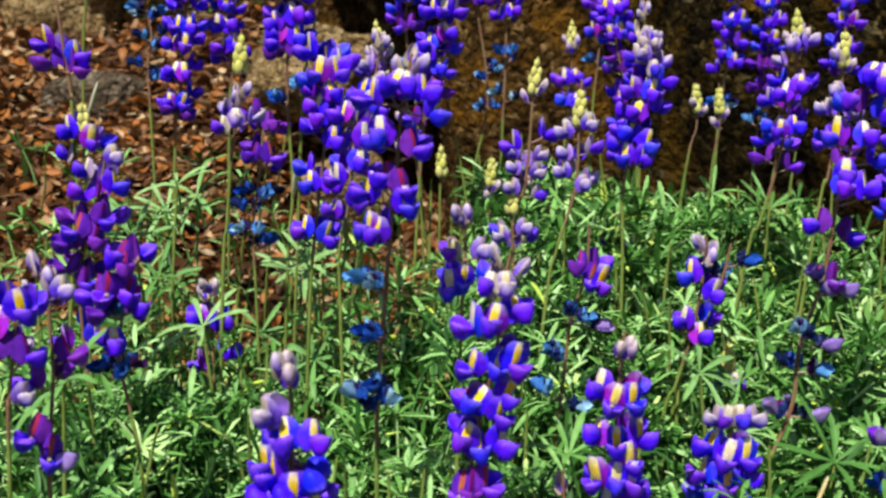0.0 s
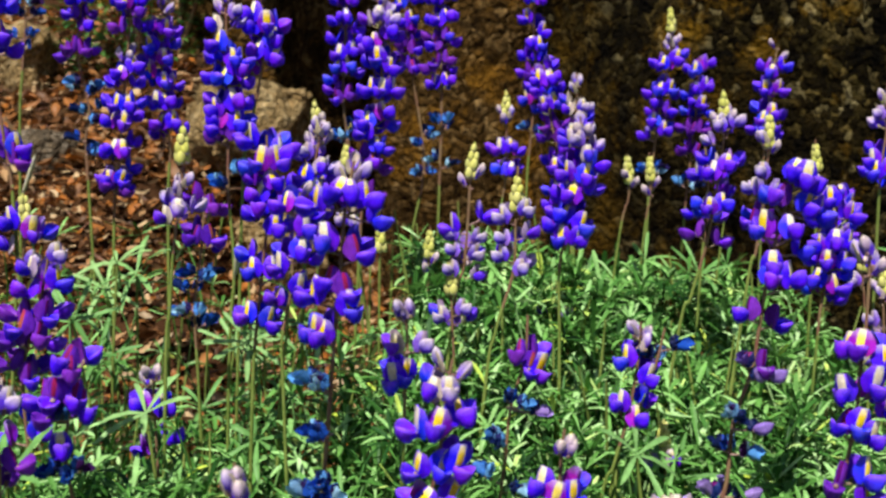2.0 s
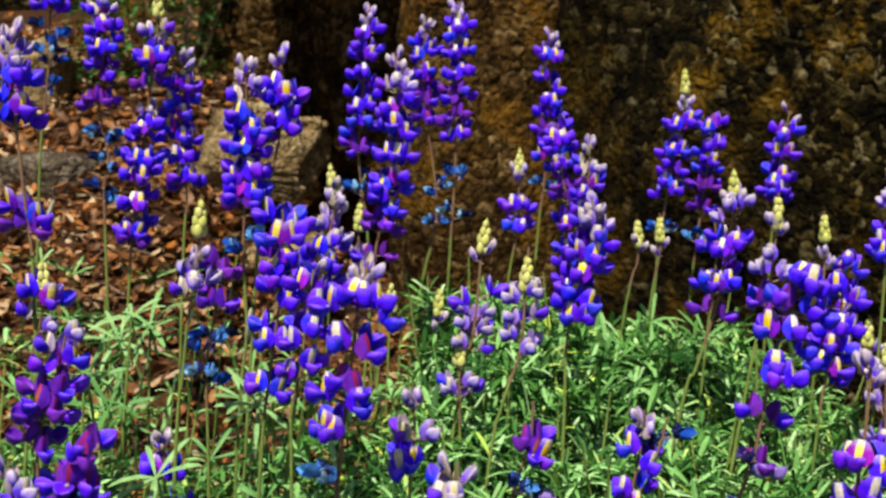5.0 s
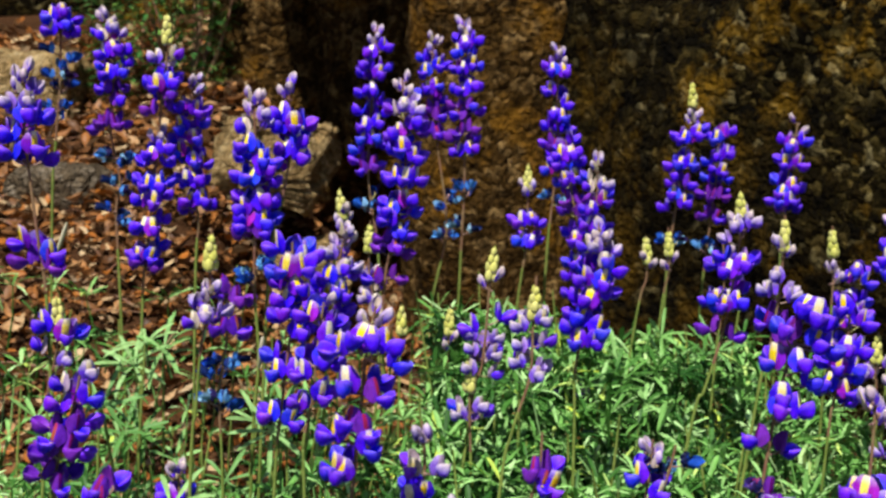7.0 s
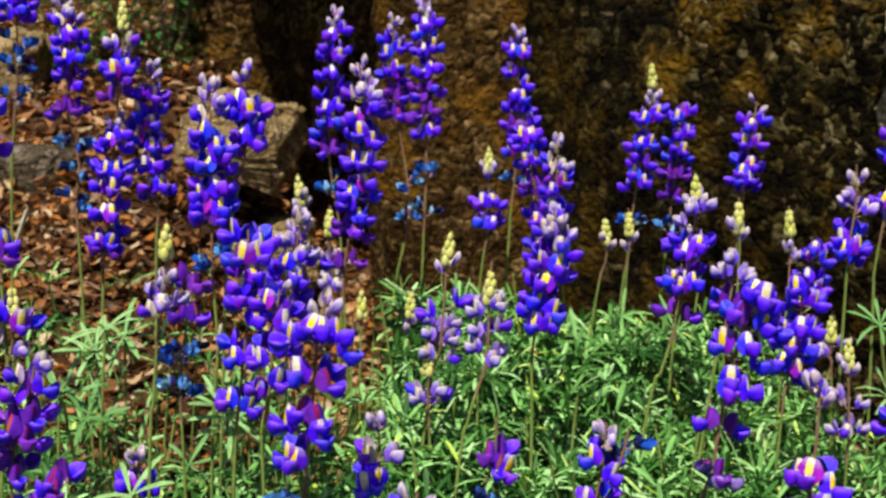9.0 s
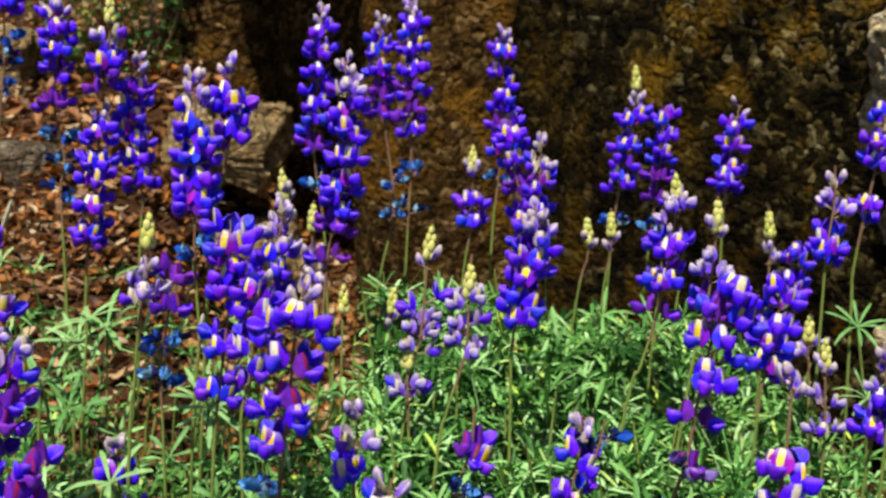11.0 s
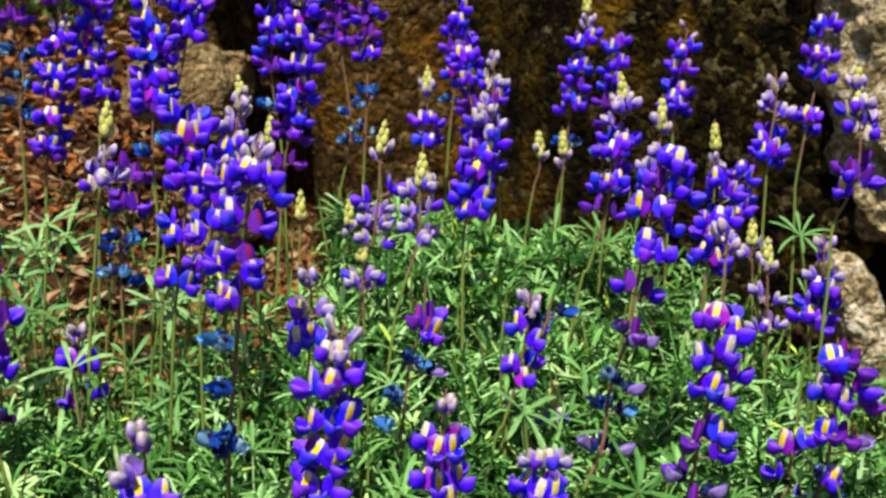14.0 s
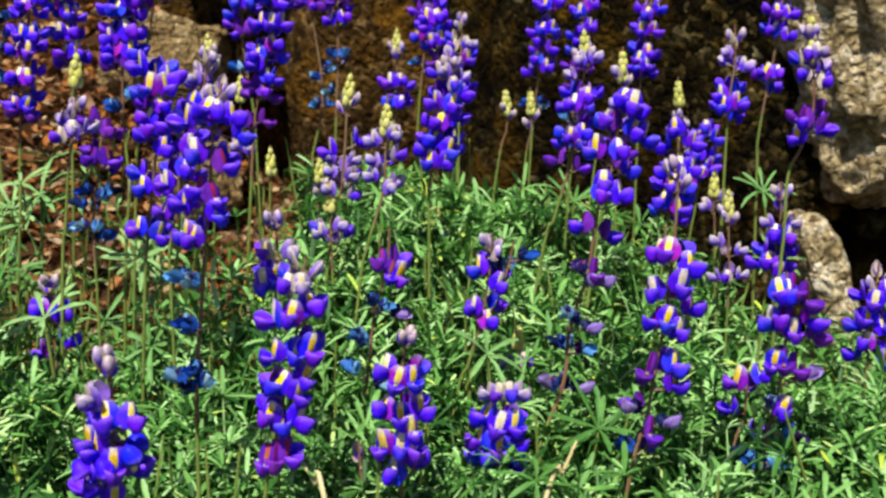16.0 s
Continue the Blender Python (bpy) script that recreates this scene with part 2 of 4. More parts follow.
def soil_material():
    m, nt, p, t = shader("soil", 0.95, 0.04)
    c = coords(nt)
    a = noise_tex(nt, 30, 8.0, 0.7, c)
    b = noise_tex(nt, 3, 6.0, 0.6, c)
    col = mixed(nt, "MIX", b, ramp(nt, [(0.3, (0.020, 0.009, 0.004)), (0.6, (0.07, 0.034, 0.015)), (0.8, (0.13, 0.07, 0.033))], a), (0.045, 0.02, 0.009))
    nt.links.new(col, p.inputs["Base Color"])
    bumped(nt, p, a, 0.8, 0.01)
    return m


M["soil"] = soil_material()


# ---- mesh tools ----
class Geo:
    """Collects vertices, faces and material numbers for one mesh."""

    def __init__(self):
        self.v, self.f, self.m = [], [], []

    def grid(self, rows, mats=lambda i, j: 0, wrap=False):
        n0, w = len(self.v), len(rows[0])
        for r in rows:
            self.v.extend(tuple(p) for p in r)
        for i in range(len(rows) - 1):
            for j in range(w if wrap else w - 1):
                k = (j + 1) % w
                self.f.append((n0 + i * w + j, n0 + i * w + k, n0 + (i + 1) * w + k, n0 + (i + 1) * w + j))
                self.m.append(mats(i, j))

    def ellipsoid(self, place, size, turn=None, mat=0, seg=8, rings=5, taper=0.0, bend=0.0):
        """An egg with its long axis along x; taper narrows its near end, bend lifts its tip."""
        turn = turn or Matrix.Identity(3)
        rows = []
        for i in range(rings + 1):
            a = math.pi * i / rings
            r, x = max(math.sin(a), 0.02), -math.cos(a)
            k = 1 - taper * (1 - x) / 2
            rows.append([Vector(place) + turn @ Vector((x * size[0], math.cos(b) * r * size[1] * k, math.sin(b) * r * size[2] * k + bend * (x + 1) ** 2))
                         for b in (2 * math.pi * j / seg for j in range(seg))])
        self.grid(rows, lambda i, j: mat, wrap=True)

    def tube(self, pts, radii, sides=6, mats=lambda i, j: 0):
        rows = []
        for i, p in enumerate(pts):
            d = (Vector(pts[min(i + 1, len(pts) - 1)]) - Vector(pts[max(i - 1, 0)])).normalized()
            a = d.orthogonal().normalized() if i == 0 else (a - d * a.dot(d)).normalized()
            b = d.cross(a)
            rows.append([Vector(p) + radii[i] * (math.cos(q) * a + math.sin(q) * b) for q in (2 * math.pi * j / sides for j in range(sides))])
        self.grid(rows, mats, wrap=True)

    def mesh(self, name, mats, smooth=True):
        me = bpy.data.meshes.new(name)
        me.from_pydata(self.v, [], self.f)
        for m in mats:
            me.materials.append(m)
        me.polygons.foreach_set("material_index", self.m)
        me.polygons.foreach_set("use_smooth", [smooth] * len(self.f))
        me.update()
        return me


def part(name, me, parent, m=None, label=""):
    ob = new(name, me)
    ob.parent = parent
    if m is not None:
        ob.matrix_basis = m
    return tagged(ob, label)


def spline(pts, per=8):
    """A smooth line through the points."""
    pts = [Vector(p) for p in pts]
    out = []
    for i in range(len(pts) - 1):
        p0, p1, p2, p3 = pts[max(i - 1, 0)], pts[i], pts[i + 1], pts[min(i + 2, len(pts) - 1)]
        for k in range(per):
            t = k / per
            out.append(0.5 * (2 * p1 + (p2 - p0) * t + (2 * p0 - 5 * p1 + 4 * p2 - p3) * t * t + (3 * p1 - p0 - 3 * p2 + p3) * t ** 3))
    return out + [pts[-1]]


MM = 0.001


# ---- lupine flowers: x points away from the stem, z up, in metres ----
def calyx(g, mat):
    g.ellipsoid(Vector((3.0, 0, 0.0)) * MM, (1.7 * MM, 1.25 * MM, 1.4 * MM), Euler((0, radians(-25), 0)).to_matrix(), mat, 6, 4, 0.3)
    g.tube([Vector(p) * MM for p in ((-2.4, 0, -2.0), (0.4, 0, -1.1), (2.2, 0, -0.2))], [0.42 * MM, 0.36 * MM, 0.5 * MM], 5, lambda i, j: mat)


def wing_mesh(name, mats, length=9.0, deep=4.0, wide=3.6, rise=17, lift=2.1, hollow=0.32, r=random.Random(1)):
    """The two wing petals closed into a full rounded boat: broad and blunt at its tip, narrow at its base, with a seam along its top."""
    g = Geo()
    turn = Euler((r.uniform(-0.12, 0.12), radians(-rise), r.uniform(-0.08, 0.08))).to_matrix()
    rows = []
    for i in range(10):
        s = i / 9
        k = max(math.sin(math.pi * (0.04 + 0.95 * s) ** 1.22), 0.04) ** 0.72
        row = []
        for j in range(14):
            b = 2 * math.pi * j / 14
            y, z = math.cos(b), math.sin(b)
            z = (-hollow * z if z > 0 else z) + 0.55 * abs(y) ** 1.6
            row.append(Vector((2.4, 0, 0.2)) * MM + turn @ (Vector((length * s, wide * y * k, deep * z * k + lift * s * s - 0.6 * s)) * MM))
        rows.append(row)
    g.grid(rows, lambda i, j: 0, wrap=True)
    calyx(g, 1)
    return g.mesh(name, [M[k] for k in mats])


def petal_sheet(g, base, turn, length, width, cup, curl, mat, r, crumple=0.0):
    """A thin petal with two sides, cupped across and curled along."""
    rows = []
    for s, w in ((0, 0.25), (0.25, 0.75), (0.55, 1.0), (0.82, 0.82), (1.0, 0.25)):
        rows.append([Vector((length * s, q * w * width / 2, cup * width * q * q * w + curl * length * s * s)) + Vector([r.uniform(-1, 1) * crumple for _ in range(3)]) for q in (-1, -0.45, 0.45, 1)])
    for off, flip in ((0.0, False), (-0.28, True)):
        g.grid([[base + (turn @ (p + Vector((0, 0, off)))) * MM for p in (reversed(row) if flip else row)] for row in rows], lambda i, j: mat)


def limp_mesh(name, mats, splay, rise, r, wide=4.6):
    """Withered wing petals: still side by side, cupped and curled up at their tips."""
    g = Geo()
    for q in (-1, 1):
        turn = Euler((radians(q * r.uniform(40, 75)), radians(-rise + r.uniform(-10, 10)), radians(q * (splay + r.uniform(-5, 5))))).to_matrix()
        petal_sheet(g, Vector((2.6, q * 0.8, 0)) * MM, turn, r.uniform(6.0, 7.4), wide, 0.45, r.uniform(0.05, 0.3), 0, r, 0.3)
    petal_sheet(g, Vector((2.6, 0, 0)) * MM, Euler((0, radians(-rise - 25), 0)).to_matrix(), 4.5, 2.4, 0.5, 0.2, 2, r, 0.3)
    calyx(g, 1)
    return g.mesh(name, [M[k] for k in mats])


def banner_mesh(name, mats, wide=5.1, high=9.5, fold=30, lean=0.6, curl=1.4, blaze=1.35, crumple=0.0, blaze_from=2, r=random.Random(2)):
    """The upright petal behind the wings: a narrow flat blaze, blunt at its top, between two rounded lobes that fold back (or forward round the wings)."""
    g = Geo()
    across = [q * blaze for q in (-1, 0, 1)]
    across = [-wide, -wide * 0.82, -(wide + blaze) / 2, *across, (wide + blaze) / 2, wide * 0.82, wide]
    rows_front, rows_back = [], []
    for i in range(9):
        s = i / 8
        lobe = max(math.sin(math.pi * (0.10 + 0.84 * s ** 1.1)), 0.1) ** 0.62
        front = []
        for u in across:
            d = max(abs(u) - blaze, 0) * lobe
            f = radians(fold) * (0.55 + 0.45 * min(d / 3, 1))
            q = d / (wide - blaze)
            x = 3.1 + lean * s - curl * s * s - d * math.sin(f) + (0.5 * min(1, 3 * s) if abs(u) <= blaze else 0)
            y = math.copysign(min(abs(u), blaze) * (0.7 + 0.3 * min(1, 2 * s) - 0.9 * max(0, s - 0.75)) + d * math.cos(f), u) if u else 0.0
            z = -0.6 + high * s * (1 - 0.24 * q ** 1.3)
            front.append(Vector((x + r.uniform(-1, 1) * crumple, y + r.uniform(-1, 1) * crumple, z + r.uniform(-1, 1) * crumple)) * MM)
        rows_front.append(front)
        rows_back.append([p - Vector((0.35, 0, 0)) * MM for p in front])
    g.grid(rows_front, lambda i, j: 1 if j in (3, 4) and i >= blaze_from else 0)
    g.grid([list(reversed(row)) for row in rows_back])
    rim = [p for p in rows_front[0]] + [row[-1] for row in rows_front[1:]] + list(reversed(rows_front[-1]))[1:] + [row[0] for row in reversed(rows_front[1:-1])]
    rimb = [p for p in rows_back[0]] + [row[-1] for row in rows_back[1:]] + list(reversed(rows_back[-1]))[1:] + [row[0] for row in reversed(rows_back[1:-1])]
    g.grid([rimb, rim], wrap=True)
    return g.mesh(name, [M[k] for k in mats])


def single_bud(name, r):
    """A plump furry bud, standing upright, with its paler foot and a crease down its face."""
    g = Geo()
    rows = []
    for i in range(7):
        a = math.pi * i / 6
        k, x = max(math.sin(a), 0.03) ** 0.8, -math.cos(a)
        rows.append([Vector((1.6 + 2.5 * x, math.cos(b) * k * 1.75 * (1 - 0.12 * x), math.sin(b) * k * 1.6 * (1 - 0.18 * max(0, math.sin(b)) ** 8) + 0.25 * x)) * MM for b in (2 * math.pi * j / 9 for j in range(9))])
    g.grid(rows, lambda i, j: 0 if i > 1 else 1, wrap=True)
    return g.mesh(name, [M["bud"], M["bud_base"]])


def bud_axis():
    g = Geo()
    g.tube([(0, 0, -8 * MM), (0, 0, 3 * MM), (0, 0, 6 * MM)], [1.0 * MM, 0.9 * MM, 0.4 * MM], 5)
    return g.mesh("bud_axis", [M["bud"]])


R = random.Random
def kind(wing, banner, seed, w=None, b=None):
    return (wing_mesh("wings", (wing, "calyx"), r=R(seed), **(w or {})), banner_mesh("banner", banner, r=R(seed + 50), **(b or {})))


def limp(wing, banner, seed, splay, rise, wide=4.6):
    return (limp_mesh("wings", (wing, "calyx", "dark"), splay, rise, R(seed), wide), banner_mesh("banner", banner, r=R(seed + 50), fold=75, wide=3.4, high=5.5, crumple=0.5))


KINDS = {
    "F": [kind("violet", ("violet", "yellow"), 1),
          kind("violet", ("banner", "yellow"), 2, {"rise": 26, "wide": 3.3}, {"fold": 40, "lean": 1.0}),
          kind("violet", ("banner", "yellow"), 3, {"rise": 9, "length": 9.4}, {"fold": 22, "high": 9.0}),
          kind("violet", ("violet", "white"), 4, {"rise": 20, "wide": 3.5}, {"fold": 28, "high": 10.0, "blaze": 1.7}),
          kind("violet", ("banner", "yellow"), 7, {"rise": 17, "wide": 3.1, "deep": 3.6}, {"fold": 34, "high": 10.6, "blaze": 1.8, "lean": 1.0}),
          kind("violet", ("violet", "white"), 8, {"rise": 30, "wide": 3.0, "length": 8.6}, {"fold": 40, "high": 10.2, "blaze": 1.6, "lean": 1.2}),
          kind("violet", ("blue", "yellow"), 5, {"rise": 12, "deep": 4.2}, {"fold": 20, "wide": 5.3}),
          kind("blue", ("violet", "yellow"), 6, {"rise": 15, "length": 8.4, "deep": 4.1}, {"fold": 34})],
    "L": [kind("pale_violet", ("lilac", "cream"), 9, {"rise": 34, "wide": 2.9, "deep": 3.4, "lift": 1.4}, {"fold": 34, "wide": 4.2, "lean": 1.8, "high": 8.6}),
          kind("violet", ("cream", "white"), 11, {"rise": 30, "wide": 2.9, "deep": 3.5}, {"fold": 38, "wide": 4.2, "lean": 1.8, "high": 8.8}),
          kind("pale_violet", ("pale_violet", "white"), 13, {"rise": 26, "wide": 3.0, "deep": 3.6}, {"fold": 30, "wide": 4.4, "lean": 1.6, "high": 8.8})],
    "P": [kind("pale_violet", ("cream", "cream"), 15, {"rise": 66, "wide": 2.2, "deep": 2.7, "length": 9.0, "lift": 1.0, "hollow": 0.5}, {"fold": 50, "wide": 3.8, "lean": 2.6, "curl": 0.2, "high": 7.6}),
          kind("blush", ("pale_violet", "cream"), 17, {"rise": 60, "wide": 2.3, "deep": 2.8, "length": 8.8, "lift": 1.0, "hollow": 0.5}, {"fold": 40, "wide": 3.6, "lean": 2.8, "curl": 0.2, "high": 7.8})],
    "O": [kind("purple", ("purple", "magenta"), 19, {"rise": 8}, {"fold": 66, "blaze": 0.7, "wide": 4.3}),
          kind("purple", ("purple", "magenta"), 21, {"rise": -4, "length": 9.4}, {"fold": 70, "blaze": 0.6, "wide": 4.0}),
          kind("violet", ("purple", "magenta"), 23, {"rise": 14, "wide": 3.2}, {"fold": 52, "blaze": 0.8}),
          kind("violet", ("purple", "ember"), 25, {"rise": 4}, {"fold": 44, "blaze": 0.9})],
    "W": [limp("wilted", ("dark", "wilted"), 27, 14, 12),
          limp("wilted", ("wilted", "dark"), 29, 9, 32),
          limp("dark", ("wilted", "dark"), 31, 12, 20, 4.0)],
    "S": [limp("spent", ("dark", "magenta"), 33, 14, 22, 5.4),
          (wing_mesh("wings", ("spent", "calyx"), rise=24, wide=3.0, deep=3.2, r=R(35)), banner_mesh("banner", ("dark", "dark"), fold=75, wide=3.6, high=5, crumple=0.5, r=R(36)))],
}
stalk = Geo()
stalk.tube([(0, 0, 0), (-0.5 * MM, 0, -0.5 * MM), (-1.0 * MM, 0, -1.2 * MM)], [0.4 * MM, 0.36 * MM, 0.4 * MM], 5)
STALK = stalk.mesh("flower_stalk", [M["calyx"]])
BUD, AXIS = single_bud("bud", random.Random(3)), bud_axis()
LABEL = {"F": "deep blue-violet lupine spike with yellow-marked open flowers", "O": "ageing purple lupine spike with magenta-marked flowers", "W": "lupine spike with shrivelled dark blue lower flowers",
         "P": "young lupine spike with pale closed flowers", "L": "lupine spike with pale lilac opening flowers", "B": "unopened lupine spike with a yellow-green bud tip", "S": "fading lilac lupine spike with spent flowers"}


def ring_of(text):
    """One whorl: its kind and number of flowers, its distance from the tip in millimetres and, where the flowers stand unevenly, for each one
    its kind if another, its turn in degrees, its rise and its longer stalk in millimetres."""
    head, _, tail = text.partition(":")
    what, far = head.split("@")
    single = []
    for item in tail.split(",") if tail else ():
        kind = item[0] if item[0].isalpha() else what[0]
        single.append((kind, *[float(v) for v in item.lstrip("FLPOWS").split("/")]))
    return what[0], int(what[1:] or 1), int(far) * MM, single


def lupine(stem, whorls, withered=()):
    """One flowering stalk from its tip down to the ground, with its whorls from the tip downwards."""
    rings = [ring_of(w) for w in whorls.split()]
    line = spline(stem)
    base = Vector(stem[-1])
    far = [0.0]
    for a, b in zip(line, line[1:]):
        far.append(far[-1] + (b - a).length)
    kinds = [k for k, n, d, single in rings for _ in range(max(n, len(single)) if k != "B" else 0)]
    main = max(sorted(set(kinds)), key=kinds.count) if kinds else "B"
    label = LABEL[main] + (", bud-tipped" if rings[0][0] == "B" and main != "B" else "")
    thing = tagged(new("lupine"), label, "lupine", "lupines in the flower bed")
    thing.location = base
    low = rings[-1][2] + 0.014
    g = Geo()
    g.tube([p - base for p in line], [(0.45 + 0.30 * min(d / 0.12, 1)) * MM * (1 + 0.25 * max(0, noise.noise((d * 160, base.x * 90, 0)))) for d in far], 7, lambda i, j: 0 if far[i] < low else 1)
    part("stem", g.mesh("stem", [M["stem_red"], M["stem_green"]]), thing)
    for kind, count, d, single in rings:
        i = min(range(len(far)), key=lambda k: abs(far[k] - d))
        axis = (line[max(i - 1, 0)] - line[min(i + 1, len(line) - 1)]).normalized()
        tilt = Vector((0, 0, 1)).rotation_difference(axis).to_matrix().to_4x4()
        spot = Matrix.Translation(line[i] - base) @ tilt
        if kind == "B":
            cone = part("bud_tip", AXIS, thing, spot @ pose(0, 0, 0, 0, 0, rng.uniform(0, 360)), "furry yellow-green buds")
            for level in range(4):
                k = (1.08, 1.02, 0.88, 0.66)[level]
                ring = (3, 3, 3, 2)[level]
                for j in range(ring):
                    a = 360 * (j + 0.5 * (level % 2)) / ring + rng.uniform(-12, 12)
                    part("bud", BUD, cone, pose(0, 0, (-8.4 + 3.6 * level) * MM, 0, 0, a) @ pose(1.15 * k * MM, 0, 0, 0, rng.uniform(-88, -74), 0) @ Matrix.Scale(k * rng.uniform(0.92, 1.08), 4))
            continue
        if single:
            # turn 0 faces the path; one more flower stands behind
            flowers = [(k, -90 + turn, rise, out) for k, turn, rise, out in single]
            if len(single) < 4 and kind in "FLO":
                flowers.append((kind, 90 + rng.choice((-48, 48)) + rng.uniform(-10, 10), rng.uniform(-2, 2), 0.0))
        else:
            count = {6: 5, 5: 5 if rng.random() < 0.5 else 4}.get(count, count)
            turn = -90 + 180 / max(count, 1) + rng.uniform(-16, 16)
            flowers = [(kind, turn + 360 * j / count + rng.uniform(-14, 14), rng.uniform(-4.6, 4.6), 0.0) for j in range(count)]
        for k, a, rise, out in flowers:
            w, b = rng.choice(KINDS[k])
            size = rng.uniform(0.80, 0.95) * (0.86 if k == "P" else 0.92 if k == "L" else 1.1 if k in "WS" else 1.0)
            m = spot @ pose(0, 0, (rise - 1.5) * MM, 0, 0, a) @ pose(((0.2 if k == "P" else 2.8) + out) * MM, 0, 0, rng.uniform(-14, 14), rng.uniform(-20, 14) if k in "FO" else rng.uniform(-12, 10), rng.uniform(-12, 12)) @ Matrix.Scale(size, 4)
            flower = part("flower", w, thing, m)
            part("banner", b, flower)
            if out > 0.5:
                part("flower_stalk", STALK, flower, pose(-2.0 * MM, 0, -1.7 * MM) @ Matrix.Diagonal((out + 1.0, 1, 1, 1)))
    for low_end, tip, plump in withered:
        tip = Vector(tip)
        foot = min(line, key=lambda p: abs(p.z - low_end))
        g = Geo()
        way = tip - foot
        g.ellipsoid((0, 0, 0), (way.length / 2, plump * MM, 0.7 * plump * MM), None, 0, 8, 6, 0.5, 0.4 * MM)
        part("withered_leaf", g.mesh("withered_leaf", [M["papery"]]), thing, Matrix.Translation((tip + foot) / 2 - base) @ Vector((1, 0, 0)).rotation_difference(way).to_matrix().to_4x4(), "pale papery withered leaf")
    return thing


# ---- ground, boulders ----
def height(x, y):
    """The soil: level under the bed, rising to a littered bank on one side."""
    bank = float(np.interp(y, [0.2, 0.55, 0.72, 0.82, 0.9, 1.0, 1.1, 1.3, 1.6, 3.0, 8.0], [0.0, 0.0, 0.04, 0.08, 0.12, 0.155, 0.19, 0.25, 0.32, 0.55, 0.65]))
    flat = float(np.interp(y, [0.2, 0.6, 0.9, 1.6, 3.0, 8.0], [0.0, 0.0, 0.03, 0.08, 0.5, 0.6]))
    k = min(max((x - float(np.interp(y, [0.8, 1.0], [-0.02, -0.16]))) / 0.14 + 0.5, 0.0), 1.0)
    z = bank + (flat - bank) * k * k * (3 - 2 * k)
    near = max(0.0, 1 - math.hypot(x, y - 0.8) / 3)
    return z + near * (0.018 * noise.noise((x * 9, y * 9, 0.3)) + 0.007 * noise.noise((x * 31, y * 31, 1.3)))


def ground():
    xs = sorted({round(s * v, 4) for s in (-1, 1) for v in [0.02 * i for i in range(40)] + [0.9, 1.1, 1.5, 2, 3, 5, 9, 20, 60, 200]})
    ys = [-200, -60, -20, -8, -3, -1, -0.3] + [0.02 * i for i in range(85)] + [1.8, 2.1, 2.5, 3, 4, 6, 8, 20, 60, 200]
    g = Geo()
    g.grid([[(x, y, height(x, y)) for x in xs] for y in ys])
    ob = new("ground", g.mesh("ground", [M["soil"]]))
    tagged(ob, "brown soil rising towards the boulders", "ground", kind="structure")


ground()


def boulder(name, place, half, turn, mat, label, seed=0, rough=0.12, square=0.55, detail=5, tilt=(0, 0), crease=3.0, grain=0.0):
    """A weathered block: a rounded box broken up by noise at three sizes, with a grainy skin where it is seen near."""
    bm = bmesh.new()
    bmesh.ops.create_icosphere(bm, subdivisions=detail, radius=1)
    off = Vector((seed * 3.1, seed * 1.7, seed * 0.9))
    least = min(half)
    for v in bm.verts:
        n = v.co.normalized()
        p = Vector([math.copysign(abs(c) ** square, c) for c in n])
        p = p / max(1.0, (abs(p.x) ** 5 + abs(p.y) ** 5 + abs(p.z) ** 5) ** 0.2)
        q = Vector((p.x * half[0], p.y * half[1], p.z * half[2]))
        crack = abs(noise.noise(q / least * 1.1 + off))
        d = noise.noise(q / least * 0.8 + off) * rough + noise.noise(q / least * 2.6 + off) * rough * 0.45 + noise.noise(q / least * 7 + off) * rough * 0.16 - max(0, 0.10 - crack) * rough * crease
        skin = 0.0
        if grain:
            skin = grain * (1.6 * noise.noise(q * 26 + off) + 1.0 - 2.2 * abs(noise.noise(q * 55 + off)) + 0.5 * noise.noise(q * 120 + off))
        v.co = q + n * (d * least + skin)
    me = bpy.data.meshes.new(name)
    bm.to_mesh(me)
    bm.free()
    me.materials.append(M[mat])
    me.polygons.foreach_set("use_smooth", [True] * len(me.polygons))
    ob = new(name, me)
    ob.matrix_basis = pose(*place, tilt[0], tilt[1], turn)
    return tagged(ob, label, "boulder")


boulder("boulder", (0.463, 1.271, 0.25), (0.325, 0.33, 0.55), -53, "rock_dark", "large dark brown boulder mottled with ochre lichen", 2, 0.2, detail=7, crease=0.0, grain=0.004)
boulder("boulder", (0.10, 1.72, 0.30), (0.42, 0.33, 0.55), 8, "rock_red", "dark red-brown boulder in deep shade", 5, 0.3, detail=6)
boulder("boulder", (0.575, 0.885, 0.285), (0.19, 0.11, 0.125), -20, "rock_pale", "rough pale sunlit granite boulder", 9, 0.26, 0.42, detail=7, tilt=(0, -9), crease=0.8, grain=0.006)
# Added support; its dark colour also stands for the shaded gap under the granite.
boulder("boulder", (0.60, 1.0, 0.10), (0.22, 0.12, 0.19), 0, "rock_dark", "dark stone added under the pale granite as its shaded gap", 17, 0.2)
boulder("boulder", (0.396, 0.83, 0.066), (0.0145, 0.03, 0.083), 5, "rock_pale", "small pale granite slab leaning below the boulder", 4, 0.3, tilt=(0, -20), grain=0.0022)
# Unseen block added overhead, set only to cast shade into the gap below.
boulder("boulder", (0.155, 1.42, 0.84), (0.15, 0.34, 0.28), -8, "rock_red", "unseen brown boulder added overhead to shade the gap", 21, 0.2)
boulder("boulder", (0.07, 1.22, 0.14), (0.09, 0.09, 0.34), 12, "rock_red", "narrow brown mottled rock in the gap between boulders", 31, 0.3)
